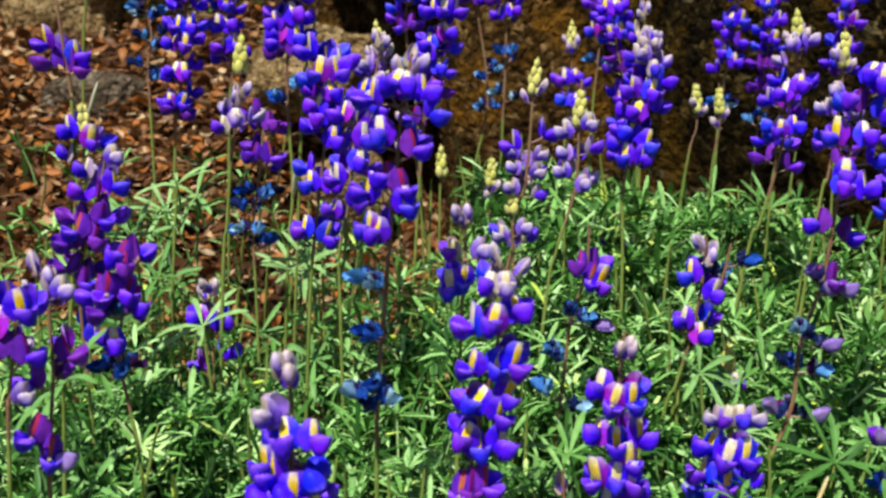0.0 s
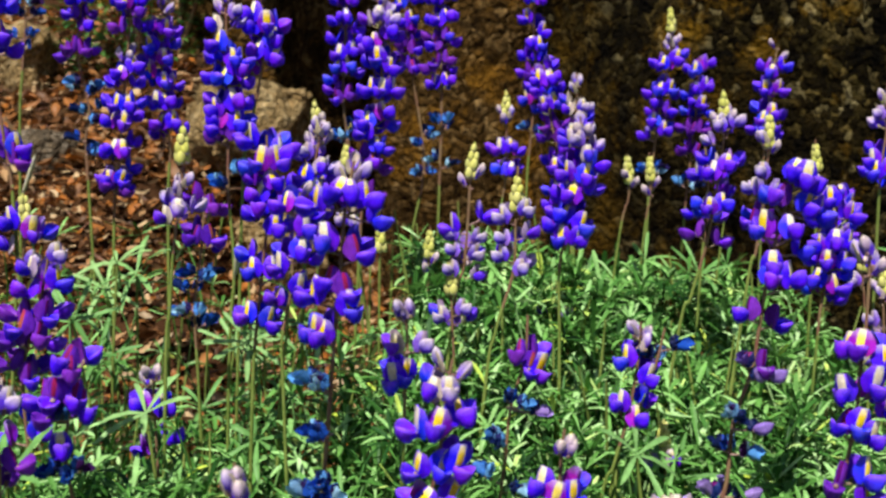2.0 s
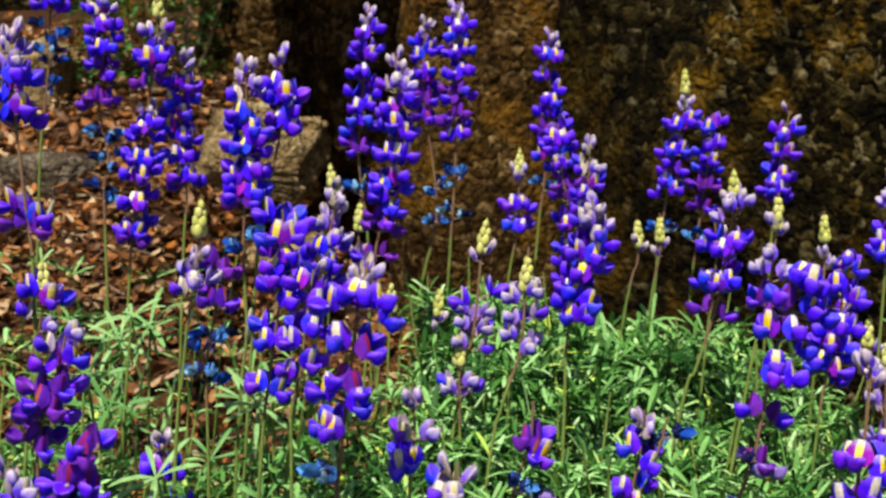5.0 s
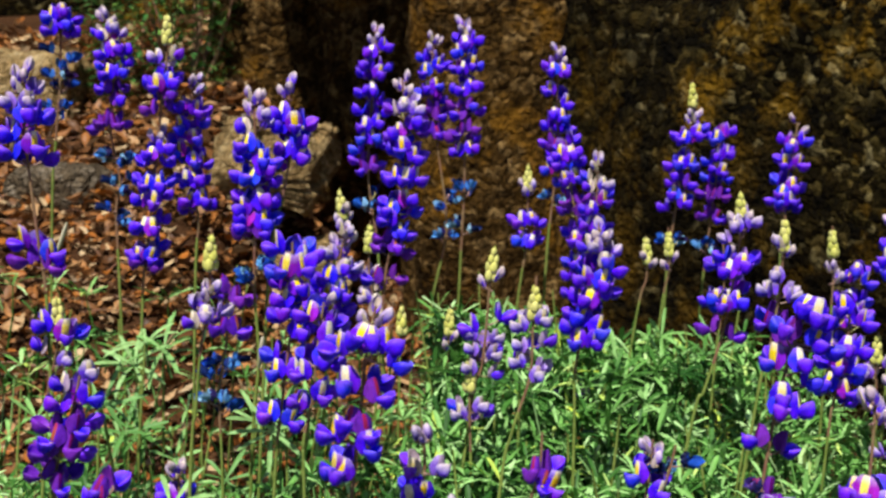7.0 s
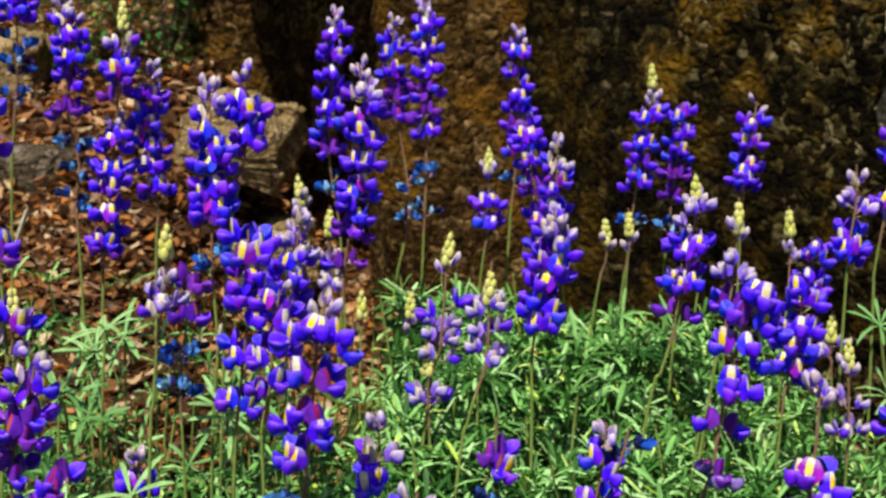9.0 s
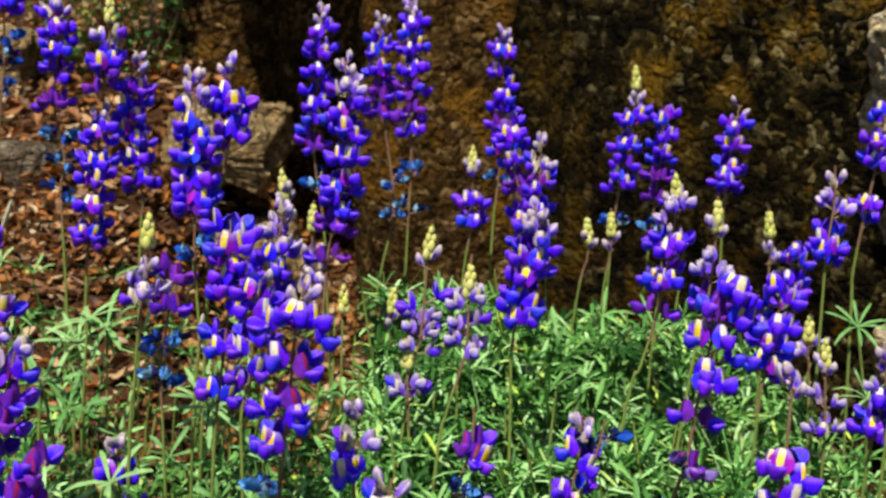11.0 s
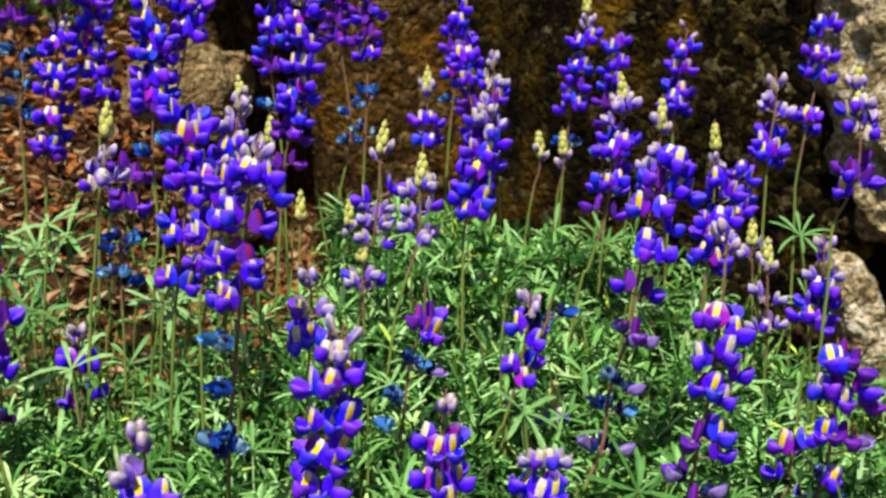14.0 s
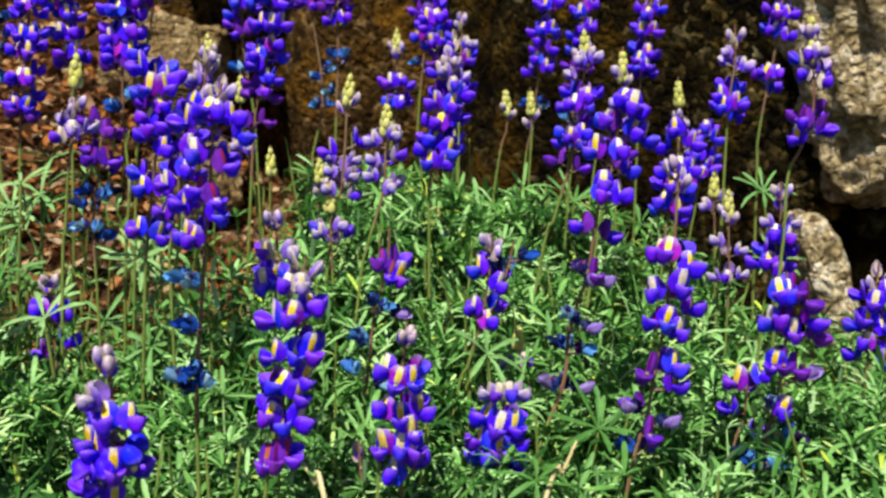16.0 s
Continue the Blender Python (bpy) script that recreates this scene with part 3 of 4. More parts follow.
# Another added block above the view; its shadow darkens the hollow behind the flowers.
boulder("boulder", (-0.085, 1.41, 0.86), (0.15, 0.36, 0.30), 6, "rock_dark", "unseen dark boulder added overhead to shade the hollow", 23, 0.2)
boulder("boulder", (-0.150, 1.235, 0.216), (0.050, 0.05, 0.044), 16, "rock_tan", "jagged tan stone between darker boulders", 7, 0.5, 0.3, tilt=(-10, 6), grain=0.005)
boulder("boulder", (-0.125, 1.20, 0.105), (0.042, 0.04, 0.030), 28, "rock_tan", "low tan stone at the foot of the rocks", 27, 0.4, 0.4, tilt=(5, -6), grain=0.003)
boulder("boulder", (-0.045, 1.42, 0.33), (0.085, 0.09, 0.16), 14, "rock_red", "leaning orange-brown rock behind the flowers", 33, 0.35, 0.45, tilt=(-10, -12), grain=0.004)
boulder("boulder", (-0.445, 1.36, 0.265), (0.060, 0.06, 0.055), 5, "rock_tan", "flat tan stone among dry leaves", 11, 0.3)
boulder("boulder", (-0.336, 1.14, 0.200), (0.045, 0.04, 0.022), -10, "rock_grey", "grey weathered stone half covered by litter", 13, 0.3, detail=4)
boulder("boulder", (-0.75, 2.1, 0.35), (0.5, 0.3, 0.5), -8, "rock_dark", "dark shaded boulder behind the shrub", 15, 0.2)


# ---- foliage ----
def leaflet(g, base, way, length, width, arch, mat=0):
    """A narrow folded leaflet that arches outwards."""
    up = Vector((0, 0, 1))
    side = way.cross(up).normalized()
    rows = []
    for s, w in ((0.0, 0.22), (0.35, 0.8), (0.7, 1.0), (0.92, 0.6), (1.0, 0.1)):
        mid = base + way * (length * s) - up * (arch * length * s * s)
        h = width * w / 2
        rows.append([mid - side * h + up * h * 0.55, mid, mid + side * h + up * h * 0.55])
    g.grid(rows, lambda i, j: mat)


def palmate(g, place, size, r, stalk, tip_turn, thin=1.0):
    """One lupine leaf: a fan of narrow leaflets on a stalk."""
    n = r.randint(6, 9)
    t = tip_turn.to_matrix()
    for j in range(n):
        a = 2 * math.pi * (j + r.uniform(-0.12, 0.12)) / n
        e = r.uniform(0.25, 0.75)
        way = (t @ Vector((math.cos(a) * math.cos(e), math.sin(a) * math.cos(e), math.sin(e)))).normalized()
        leaflet(g, Vector(place), way, size * r.uniform(0.85, 1.3), size * thin * r.uniform(0.13, 0.195), r.uniform(-0.1, 0.55))
    foot = Vector(place) + Vector((r.uniform(-0.3, 0.3) * stalk, r.uniform(-0.3, 0.3) * stalk, -stalk))
    g.tube([Vector(place), (Vector(place) + foot) / 2 + Vector((0.04 * stalk, 0, 0)), foot], [0.45 * MM, 0.55 * MM, 0.7 * MM], 3)


def canopy(x, y):
    """The height of the leafy layer over the ground, and how thickly it grows."""
    top = float(np.interp(y, [0.2, 0.4, 0.55, 0.7, 0.8], [0.10, 0.125, 0.145, 0.172, 0.17]))
    thick = 1.0
    if x < (0.035 if y > 0.56 else 0.02) and y > 0.50:
        thick = 0.8 if y < 0.57 else 0.35 if y < 0.61 else 0.2 if y < 0.68 else 0.03
        top -= 0.01
    if x > 0.27 + 0.15 * (0.8 - y) and y > 0.60:
        thick, top = 0.25, top * 0.7
    if x > 0.16 and y < 0.48:
        top *= 1 + 0.15 * min((x - 0.16) / 0.06, 1)
    if x > 0.22 and y > 0.50:
        thick, top = min(thick, 0.6), top * (0.82 if x < 0.27 else 0.68)
    if x < 0.14 and y < 0.36:
        thick = 0.5
    if y > 0.755:
        thick = 0.0
    return top * (1 + 0.22 * noise.noise((x * 7, y * 7, 4.0))), thick


LEAVES = []
for i in range(8):
    g = Geo()
    r = random.Random(100 + i)
    palmate(g, (0, 0, 0), 12.5 * MM, r, 0.045, Euler((r.uniform(-0.5, 0.5), r.uniform(-0.5, 0.5), 0)))
    LEAVES.append(g.mesh("palmate_leaf", [M["leaf"]]))

for cx, cy in [(-0.10, 0.42), (0.0, 0.36), (0.10, 0.36), (0.20, 0.40), (-0.04, 0.50), (0.07, 0.47), (0.17, 0.50), (0.28, 0.48), (0.25, 0.40), (0.30, 0.44), (0.22, 0.46), (0.05, 0.60), (0.15, 0.62), (0.25, 0.60), (-0.13, 0.56)]:
    clump = tagged(new("lupine_leaves"), "clump of fresh green palmate lupine leaves", "foliage", "leaf clumps in the flower bed")
    clump.location = (cx, cy, height(cx, cy))
    for i in range(40):
        x, y = rng.gauss(0, 0.045), rng.gauss(0, 0.045)
        z = canopy(cx + x, cy + y)[0] * rng.uniform(0.72, 1.12)
        part("leaf", rng.choice(LEAVES), clump, pose(x, y, max(z, 0.06), rng.uniform(-25, 25), rng.uniform(-25, 25), rng.uniform(0, 360)) @ Matrix.Scale(rng.uniform(0.8, 1.2), 4))



def leafy_shoot(x, y, z):
    """A tall stalk that carries its leaves above the rest."""
    thing = tagged(new("leafy_shoot"), "thin green stalk topped with spreading palmate leaves", "leafy shoot", "tall leafy shoots in the bed")
    base = Vector((x + rng.uniform(-0.02, 0.02), y + rng.uniform(-0.01, 0.01), height(x, y) - 0.003))
    thing.location = base
    tip = Vector((x, y, z)) - base
    g = Geo()
    line = spline([Vector((0, 0, 0)), tip * 0.55 + Vector((rng.uniform(-0.008, 0.008), 0, 0)), tip], 5)
    g.tube(line, [(1.2 - 0.6 * k / 10) * MM for k in range(len(line))], 6)
    part("stem", g.mesh("stem", [M["stem_green"]]), thing)
    for k in range(2):
        p = line[-1 - 3 * k] + Vector((rng.uniform(-1, 1), rng.uniform(-1, 1), 0.3)) * (0.012 * (k > 0))
        part("leaf", rng.choice(BLADES), thing, pose(*p, rng.uniform(5, 50), rng.uniform(-20, 20), 0) @ pose(0, 0, 0, 0, 0, rng.uniform(0, 360)) @ Matrix.Scale(rng.uniform(1.0, 1.35), 4))


BLADES = []
for i in range(4):
    g = Geo()
    r = random.Random(200 + i)
    palmate(g, (0, 0, 0), 17 * MM, r, 0.012, Euler((r.uniform(-0.3, 0.3), r.uniform(-0.3, 0.3), 0)), 0.7)
    BLADES.append(g.mesh("palmate_leaf", [M["leaf_pale"]]))
leafy_shoot(-0.095, 0.600, 0.205)
leafy_shoot(-0.101, 0.550, 0.192)
leafy_shoot(-0.092, 0.620, 0.196)
leafy_shoot(-0.028, 0.600, 0.173)
leafy_shoot(-0.056, 0.500, 0.165)
leafy_shoot(-0.079, 0.420, 0.167)
leafy_shoot(-0.046, 0.620, 0.160)
leafy_shoot(-0.100, 0.550, 0.189)
leafy_shoot(-0.025, 0.550, 0.180)
leafy_shoot(-0.107, 0.620, 0.188)
leafy_shoot(0.076, 0.550, 0.152)
leafy_shoot(0.148, 0.500, 0.138)
leafy_shoot(0.297, 0.680, 0.188)
leafy_shoot(0.173, 0.450, 0.135)
leafy_shoot(0.130, 0.470, 0.159)
leafy_shoot(0.192, 0.700, 0.178)

g = Geo()
r = random.Random(5)
placed = 0
while placed < 7800:
    x, y = r.uniform(-0.36, 0.46), r.uniform(0.22, 0.76)
    ragged = 0.05 * noise.noise((x * 8, y * 8, 2.0))
    if x < 0.03 - 0.46 * y + ragged or x > 0.15 + 0.40 * y + ragged:
        continue
    top, thick = canopy(x, y)
    if r.random() > thick or noise.noise((x * 24, y * 24, 7.0)) > 0.24:
        continue
    z = height(x, y) + top * (1 - 0.9 * r.random() ** 1.6)
    palmate(g, (x, y, z), r.uniform(8, 14) * (1 + 0.9 * (y - 0.35)) * MM, r, r.uniform(0.02, 0.05), Euler((r.gauss(0, 0.4), r.gauss(0, 0.4), r.uniform(0, 6))))
    placed += 1
tagged(new("lupine_foliage", g.mesh("lupine_foliage", [M["leaf_stuff"]])), "dense green palmate lupine foliage filling the bed", "foliage", kind="stuff")

# thin leafy side stems and dry stalks in the bed
g = Geo()
for i in range(420):
    x, y = r.uniform(-0.2, 0.34), r.uniform(0.3, 0.74)
    top, thick = canopy(x, y)
    if r.random() > max(thick, 0.4):
        continue
    b = Vector((x, y, height(x, y) - 0.003))
    e = b + Vector((r.gauss(0, 0.02), r.gauss(0, 0.02), top * r.uniform(0.7, 1.25)))
    g.tube(spline([b, (b + e) / 2 + Vector((r.gauss(0, 0.006), r.gauss(0, 0.006), 0)), e], 4), [0.75 * MM] * 4 + [0.6 * MM] * 4 + [0.4 * MM], 5)
tagged(new("leaf_stalks", g.mesh("leaf_stalks", [M["stem_green"]])), "thin green stalks among the leaves", "stalks", kind="stuff")


# bleached dry straws that lean out of the leaves
M["straw"] = stem_material("straw", (0.46, 0.38, 0.17), (0.60, 0.52, 0.28))
for tip, low in (
    ((0.156, 0.385, 0.156), (0.145, 0.375, 0.140)),
    ((0.064, 0.385, 0.148), (0.072, 0.375, 0.140)),
):
    tip, low = Vector(tip), Vector(low)
    foot = low + (low - tip) * 3.5
    foot.z = height(foot.x, foot.y) - 0.003
    low = low * 0.98 + foot * 0.02
    g = Geo()
    g.tube(spline([foot, low, (low + tip) / 2 + Vector((0.0006, 0, 0)), tip], 4), [1.0 * MM] * 5 + [0.85 * MM] * 4 + [0.6 * MM] * 3 + [0.35 * MM], 6)
    tagged(new("straw", g.mesh("straw", [M["straw"]])), "bleached dry straw leaning among green leaves", "straw", "dry straws in the bed")


# ---- dry leaves on the ground ----
def dry_leaf(g, place, size, r, turn):
    t = turn.to_matrix()
    rows = []
    bend, cup, wide = r.uniform(-0.9, 1.3), r.uniform(-0.9, 1.3), r.uniform(0.3, 0.65)
    for s, w in ((-1, 0.08), (-0.5, 0.7), (0.05, 1.0), (0.55, 0.72), (1, 0.06)):
        rows.append([Vector(place) + t @ Vector((s * size, q * w * size * wide + r.uniform(-0.10, 0.10) * size, (bend * s * s + cup * q * q * w) * size * 0.5 + r.uniform(-0.03, 0.03) * size)) for q in (-1, 0, 1)])
    g.grid(rows)


DRY = []
for i in range(6):
    g = Geo()
    dry_leaf(g, (0, 0, 0), 13 * MM, random.Random(40 + i), Euler((0, 0, 0)))
    DRY.append(g.mesh("dry_leaf", [M["dry"]]))
litter = tagged(new("leaf_litter"), "loose brown and orange dry leaves on the soil", "dry leaves")
litter.location = (-0.2, 0.9, height(-0.2, 0.9))
r = random.Random(9)
for i in range(290):
    x, y = r.uniform(-0.46, 0.06), r.uniform(0.68, 1.15)
    p = Vector((x, y, height(x, y) + r.uniform(0.002, 0.012))) - litter.location
    part("dry_leaf", r.choice(DRY), litter, pose(*p, r.uniform(-28, 28), r.uniform(-28, 28), r.uniform(0, 360)) @ Matrix.Scale(r.uniform(0.4, 1.0), 4))
g = Geo()
for i in range(260):
    x, y = r.uniform(-0.6, 0.1), r.uniform(0.6, 1.3)
    b = Vector((x, y, height(x, y) + r.uniform(0.002, 0.012)))
    e = b + Vector((r.gauss(0, 0.03), r.gauss(0, 0.03), r.uniform(-0.002, 0.012)))
    g.tube([b, (b + e) / 2 + Vector((0, 0, r.uniform(0, 0.004))), e], [r.uniform(0.5, 1.5) * MM, 0.8 * MM, 0.4 * MM], 4)
tagged(new("twigs", g.mesh("twigs", [M["stem_red"]])), "thin dry twigs lying among the leaves", "twigs", kind="stuff")
g = Geo()
for i in range(13000):
    x, y = (r.gauss(-0.2, 0.42), max(0.45, r.gauss(0.95, 0.4))) if i % 5 < 2 else (r.uniform(-0.45, 0.1), r.uniform(0.5, 1.2))
    dry_leaf(g, (x, y, height(x, y) + r.uniform(0.0, 0.014)), r.uniform(2.5, 9.5) * MM, r, Euler((r.gauss(0, 0.35), r.gauss(0, 0.35), r.uniform(0, 6))))
for i in range(4500):
    x, y = r.uniform(-0.62, -0.02), r.uniform(1.1, 1.65)
    dry_leaf(g, (x, y, height(x, y) + r.uniform(0.0, 0.014)), r.uniform(4, 12) * MM, r, Euler((r.gauss(0, 0.4), r.gauss(0, 0.4), r.uniform(0, 6))))
tagged(new("litter", g.mesh("litter", [M["dry_stuff"]])), "layer of broken dry leaves and twigs", "dry leaves", kind="stuff")

# small shrub between the boulders
g = Geo()
for i in range(2200):
    a, q = r.uniform(0, 6.28), r.random() ** 0.5
    c = Vector((-0.315 + 0.085 * q * math.cos(a), 1.40 + 0.08 * q * math.sin(a), 0.24 + r.uniform(0, 0.26)))
    e = r.uniform(-0.3, 0.9)
    leaflet(g, c, Vector((math.cos(a) * math.cos(e), math.sin(a) * math.cos(e), math.sin(e))), r.uniform(8, 16) * MM, r.uniform(2.5, 5) * MM, r.uniform(0, 0.4))
shrub = tagged(new("shrub"), "small dark green shrub between the boulders", "shrub")
shrub.location = (0, 0, 0)
part("leaves", g.mesh("leaves", [M["shrub"]]), shrub)
g = Geo()
for i in range(9):
    e = Vector((-0.30 + r.gauss(0, 0.05), 1.42 + r.gauss(0, 0.04), 0.42))
    g.tube(spline([(-0.30, 1.42, 0.22), (Vector((-0.30, 1.42, 0.22)) + e) / 2 + Vector((0.01, 0, 0)), e], 4), [2.5 * MM] * 5 + [1.2 * MM] * 4, 5)
part("twig", g.mesh("twig", [M["stem_red"]]), shrub)

# ---- the lupines ----
lupine([(-0.164, 0.700, 0.384), (-0.165, 0.700, 0.352), (-0.167, 0.700, 0.321), (-0.171, 0.700, 0.291), (-0.176, 0.700, 0.243), (-0.191, 0.700, 0.006)],
       "F5@9 F5@22 F5@33 W4@46 W4@60 W3@78", [(0.226, (-0.164, 0.695, 0.246), 2.2)])
lupine([(-0.137, 0.690, 0.359), (-0.134, 0.690, 0.341), (-0.133, 0.690, 0.331), (-0.137, 0.690, 0.301), (-0.135, 0.690, 0.284), (-0.133, 0.690, 0.269), (-0.136, 0.690, 0.253), (-0.136, 0.690, 0.220), (-0.136, 0.690, 0.005)],
       "P4@4 L5@10 F6@18 F6@28 O5@42 O5@59 W4@76 W4@91 W3@107")
lupine([(-0.091, 0.645, 0.355), (-0.092, 0.645, 0.337), (-0.094, 0.645, 0.326), (-0.098, 0.645, 0.297), (-0.101, 0.645, 0.277), (-0.104, 0.645, 0.254), (-0.107, 0.645, 0.233), (-0.110, 0.645, 0.207), (-0.124, 0.645, 0.001)],
       "B@2 L3@18 F5@29 O4@40 P3@56 F6@67 F6@78 F6@90 F6@102 F5@114 O5@123")
lupine([(-0.082, 0.660, 0.326), (-0.085, 0.660, 0.313), (-0.086, 0.660, 0.301), (-0.085, 0.660, 0.288), (-0.085, 0.660, 0.272), (-0.083, 0.660, 0.252), (-0.086, 0.660, 0.215), (-0.096, 0.660, 0.002)],
       "P4@2 F5@13 F6@25 F6@38 F5@53 F5@66")
lupine([(-0.030, 0.556, 0.324), (-0.030, 0.556, 0.291), (-0.032, 0.556, 0.246), (-0.031, 0.556, 0.210), (-0.035, 0.556, 0.168), (-0.045, 0.556, -0.004)],
       "P4@2 L5@10 F6@21 F6@31 F6@42 F4@50 O4@57 W4@70", [(0.205, (-0.026, 0.549, 0.223), 2.2)])
lupine([(-0.018, 0.570, 0.330), (-0.017, 0.570, 0.306), (-0.021, 0.570, 0.283), (-0.026, 0.570, 0.263), (-0.030, 0.570, 0.227), (-0.045, 0.570, -0.004)],
       "P3@2 F4@14 F4@24 F4@34")
lupine([(-0.037, 0.505, 0.278), (-0.038, 0.505, 0.262), (-0.039, 0.505, 0.251), (-0.043, 0.505, 0.230), (-0.046, 0.505, 0.204), (-0.049, 0.505, 0.177), (-0.061, 0.505, -0.004)],
       "B@7 P4@27 L5@35")
lupine([(-0.044, 0.565, 0.241), (-0.047, 0.565, 0.217), (-0.051, 0.565, 0.192), (-0.051, 0.565, 0.162), (-0.051, 0.565, 0.131), (-0.051, 0.565, -0.004)],
       "O4@4 O5@18 W5@36 W5@52")
lupine([(0.002, 0.740, 0.354), (-0.001, 0.740, 0.317), (-0.004, 0.740, 0.269), (0.001, 0.740, 0.229), (0.003, 0.740, 0.182), (0.007, 0.740, 0.010)],
       "P4@6 F5@15 F6@27 F6@40 F6@53 F6@68 O6@82 W4@102")
lupine([(0.026, 0.628, 0.330), (0.028, 0.628, 0.303), (0.026, 0.628, 0.276), (0.020, 0.628, 0.248), (0.015, 0.628, 0.205), (0.001, 0.628, -0.001)],
       "P4@5 L5@15 F6@27 F6@37 F6@49 F6@60 F6@71 O5@83 O3@99")
lupine([(0.031, 0.800, 0.348), (0.028, 0.800, 0.313), (0.033, 0.800, 0.275), (0.038, 0.800, 0.225), (0.027, 0.800, 0.166), (0.011, 0.800, 0.016)],
       "P4@5 F6@18 F6@35 O6@49 O5@65 W4@104 W4@127")
lupine([(0.049, 0.780, 0.357), (0.051, 0.780, 0.328), (0.050, 0.780, 0.298), (0.050, 0.780, 0.257), (0.048, 0.780, 0.211), (0.046, 0.780, 0.157), (0.043, 0.780, 0.014)],
       "P4@5 F6@16 F6@28 F6@41 O6@56 O5@68 F4@79 W4@98 W3@123")
lupine([(0.088, 0.739, 0.276), (0.088, 0.739, 0.256), (0.088, 0.739, 0.230), (0.082, 0.739, 0.183), (0.069, 0.739, 0.010)],
       "B@7 P4@18 F5@31 F5@44")
lupine([(0.072, 0.547, 0.264), (0.070, 0.547, 0.248), (0.069, 0.547, 0.233), (0.067, 0.547, 0.213), (0.061, 0.547, 0.182), (0.040, 0.547, -0.004)],
       "B@4 P2@16 F2@31 L3@39 L4@46 L3@54")
lupine([(0.089, 0.521, 0.258), (0.088, 0.521, 0.237), (0.087, 0.521, 0.216), (0.080, 0.521, 0.192), (0.075, 0.521, 0.162), (0.059, 0.521, -0.004)],
       "B@8 L4@21 L3@26 L4@40")
lupine([(0.007, 0.656, 0.256), (0.006, 0.656, 0.233), (0.008, 0.656, 0.216), (0.013, 0.656, 0.185), (0.030, 0.656, 0.002)],
       "B@8 P3@23 L4@39")
lupine([(-0.002, 0.610, 0.279), (-0.001, 0.610, 0.260), (-0.006, 0.610, 0.238), (-0.009, 0.610, 0.204), (-0.020, 0.610, -0.003)],
       "B@5 P5@14")
lupine([(0.010, 0.545, 0.273), (0.007, 0.545, 0.259), (0.003, 0.545, 0.242), (-0.004, 0.545, 0.217), (-0.008, 0.545, 0.182), (-0.012, 0.545, 0.150), (-0.023, 0.545, -0.004)],
       "P5@4 L6@14 F6@24 F6@33 F6@42")
lupine([(-0.008, 0.518, 0.271), (-0.008, 0.518, 0.249), (-0.010, 0.518, 0.230), (-0.014, 0.518, 0.201), (-0.018, 0.518, 0.162), (-0.028, 0.518, -0.004)],
       "F4@3 F6@10 F6@22 F6@34 F5@51 F4@69")
lupine([(0.007, 0.500, 0.251), (0.004, 0.500, 0.231), (0.002, 0.500, 0.212), (-0.002, 0.500, 0.193), (-0.002, 0.500, 0.170), (-0.002, 0.500, -0.004)],
       "P2@3 F5@9 F5@25 F5@39")
lupine([(0.038, 0.405, 0.273), (0.035, 0.405, 0.259), (0.033, 0.405, 0.240), (0.030, 0.405, 0.213), (0.028, 0.405, 0.192), (0.026, 0.405, 0.172), (0.025, 0.405, 0.138), (0.023, 0.405, -0.004)],
       "P3@4 F@13:-60/-0.6/3.7,-22/1.6/2.5,17/1.0/2.5,50/1.0/2.5,60/-1.9/5.0 F@26:-32/1.0/2.5,O42/-1.3/2.5 O@40:F-60/-1.0/2.7,-19/2.6/2.5,F34/-2.9/2.5,24/1.9/2.5 F@50:-42/-0.3/2.5,-22/-1.9/2.5 W@66:-54/0.0/2.5,-22/0.0/2.5 W@81:-34/0.0/2.5,-10/0.6/2.5 W@102:-42/0.6/2.5,-10/-1.6/2.5,0/3.9/1.0,26/0.6/2.5")
lupine([(0.048, 0.661, 0.212), (0.047, 0.661, 0.194), (0.046, 0.661, 0.172), (0.041, 0.661, 0.002)],
       "B@7 P3@19")
lupine([(0.062, 0.545, 0.218), (0.062, 0.545, 0.193), (0.063, 0.545, 0.157), (0.066, 0.545, -0.004)],
       "B@7 L5@25")
lupine([(0.106, 0.777, 0.342), (0.105, 0.777, 0.312), (0.106, 0.777, 0.278), (0.103, 0.777, 0.244), (0.100, 0.777, 0.202), (0.092, 0.777, 0.014)],
       "P4@6 F5@18 F5@32 F6@46 O5@59 F5@73 W4@91")
lupine([(0.109, 0.740, 0.290), (0.113, 0.740, 0.260), (0.119, 0.740, 0.227), (0.118, 0.740, 0.169), (0.116, 0.740, 0.010)],
       "F5@4 F6@14 F6@25 O6@37 F6@52 F6@67 F6@81 F6@95")
lupine([(0.126, 0.720, 0.286), (0.126, 0.720, 0.263), (0.125, 0.720, 0.234), (0.125, 0.720, 0.201), (0.125, 0.720, 0.008)],
       "P4@6 L5@18 F6@31 F5@44")
lupine([(0.115, 0.549, 0.275), (0.116, 0.549, 0.260), (0.112, 0.549, 0.233), (0.107, 0.549, 0.213), (0.107, 0.549, 0.172), (0.107, 0.549, -0.004)],
       "P5@4 L6@13 F6@22 F6@32 F6@41 F5@50")
lupine([(0.111, 0.653, 0.185), (0.111, 0.653, 0.166), (0.112, 0.653, 0.132), (0.114, 0.653, 0.001)],
       "B@6 L3@17")
lupine([(0.183, 0.770, 0.322), (0.184, 0.770, 0.299), (0.179, 0.770, 0.266), (0.174, 0.770, 0.225), (0.172, 0.770, 0.190), (0.166, 0.770, 0.013)],
       "B@6 P5@20 F5@31 F5@46 O4@60 F5@74 W4@91")
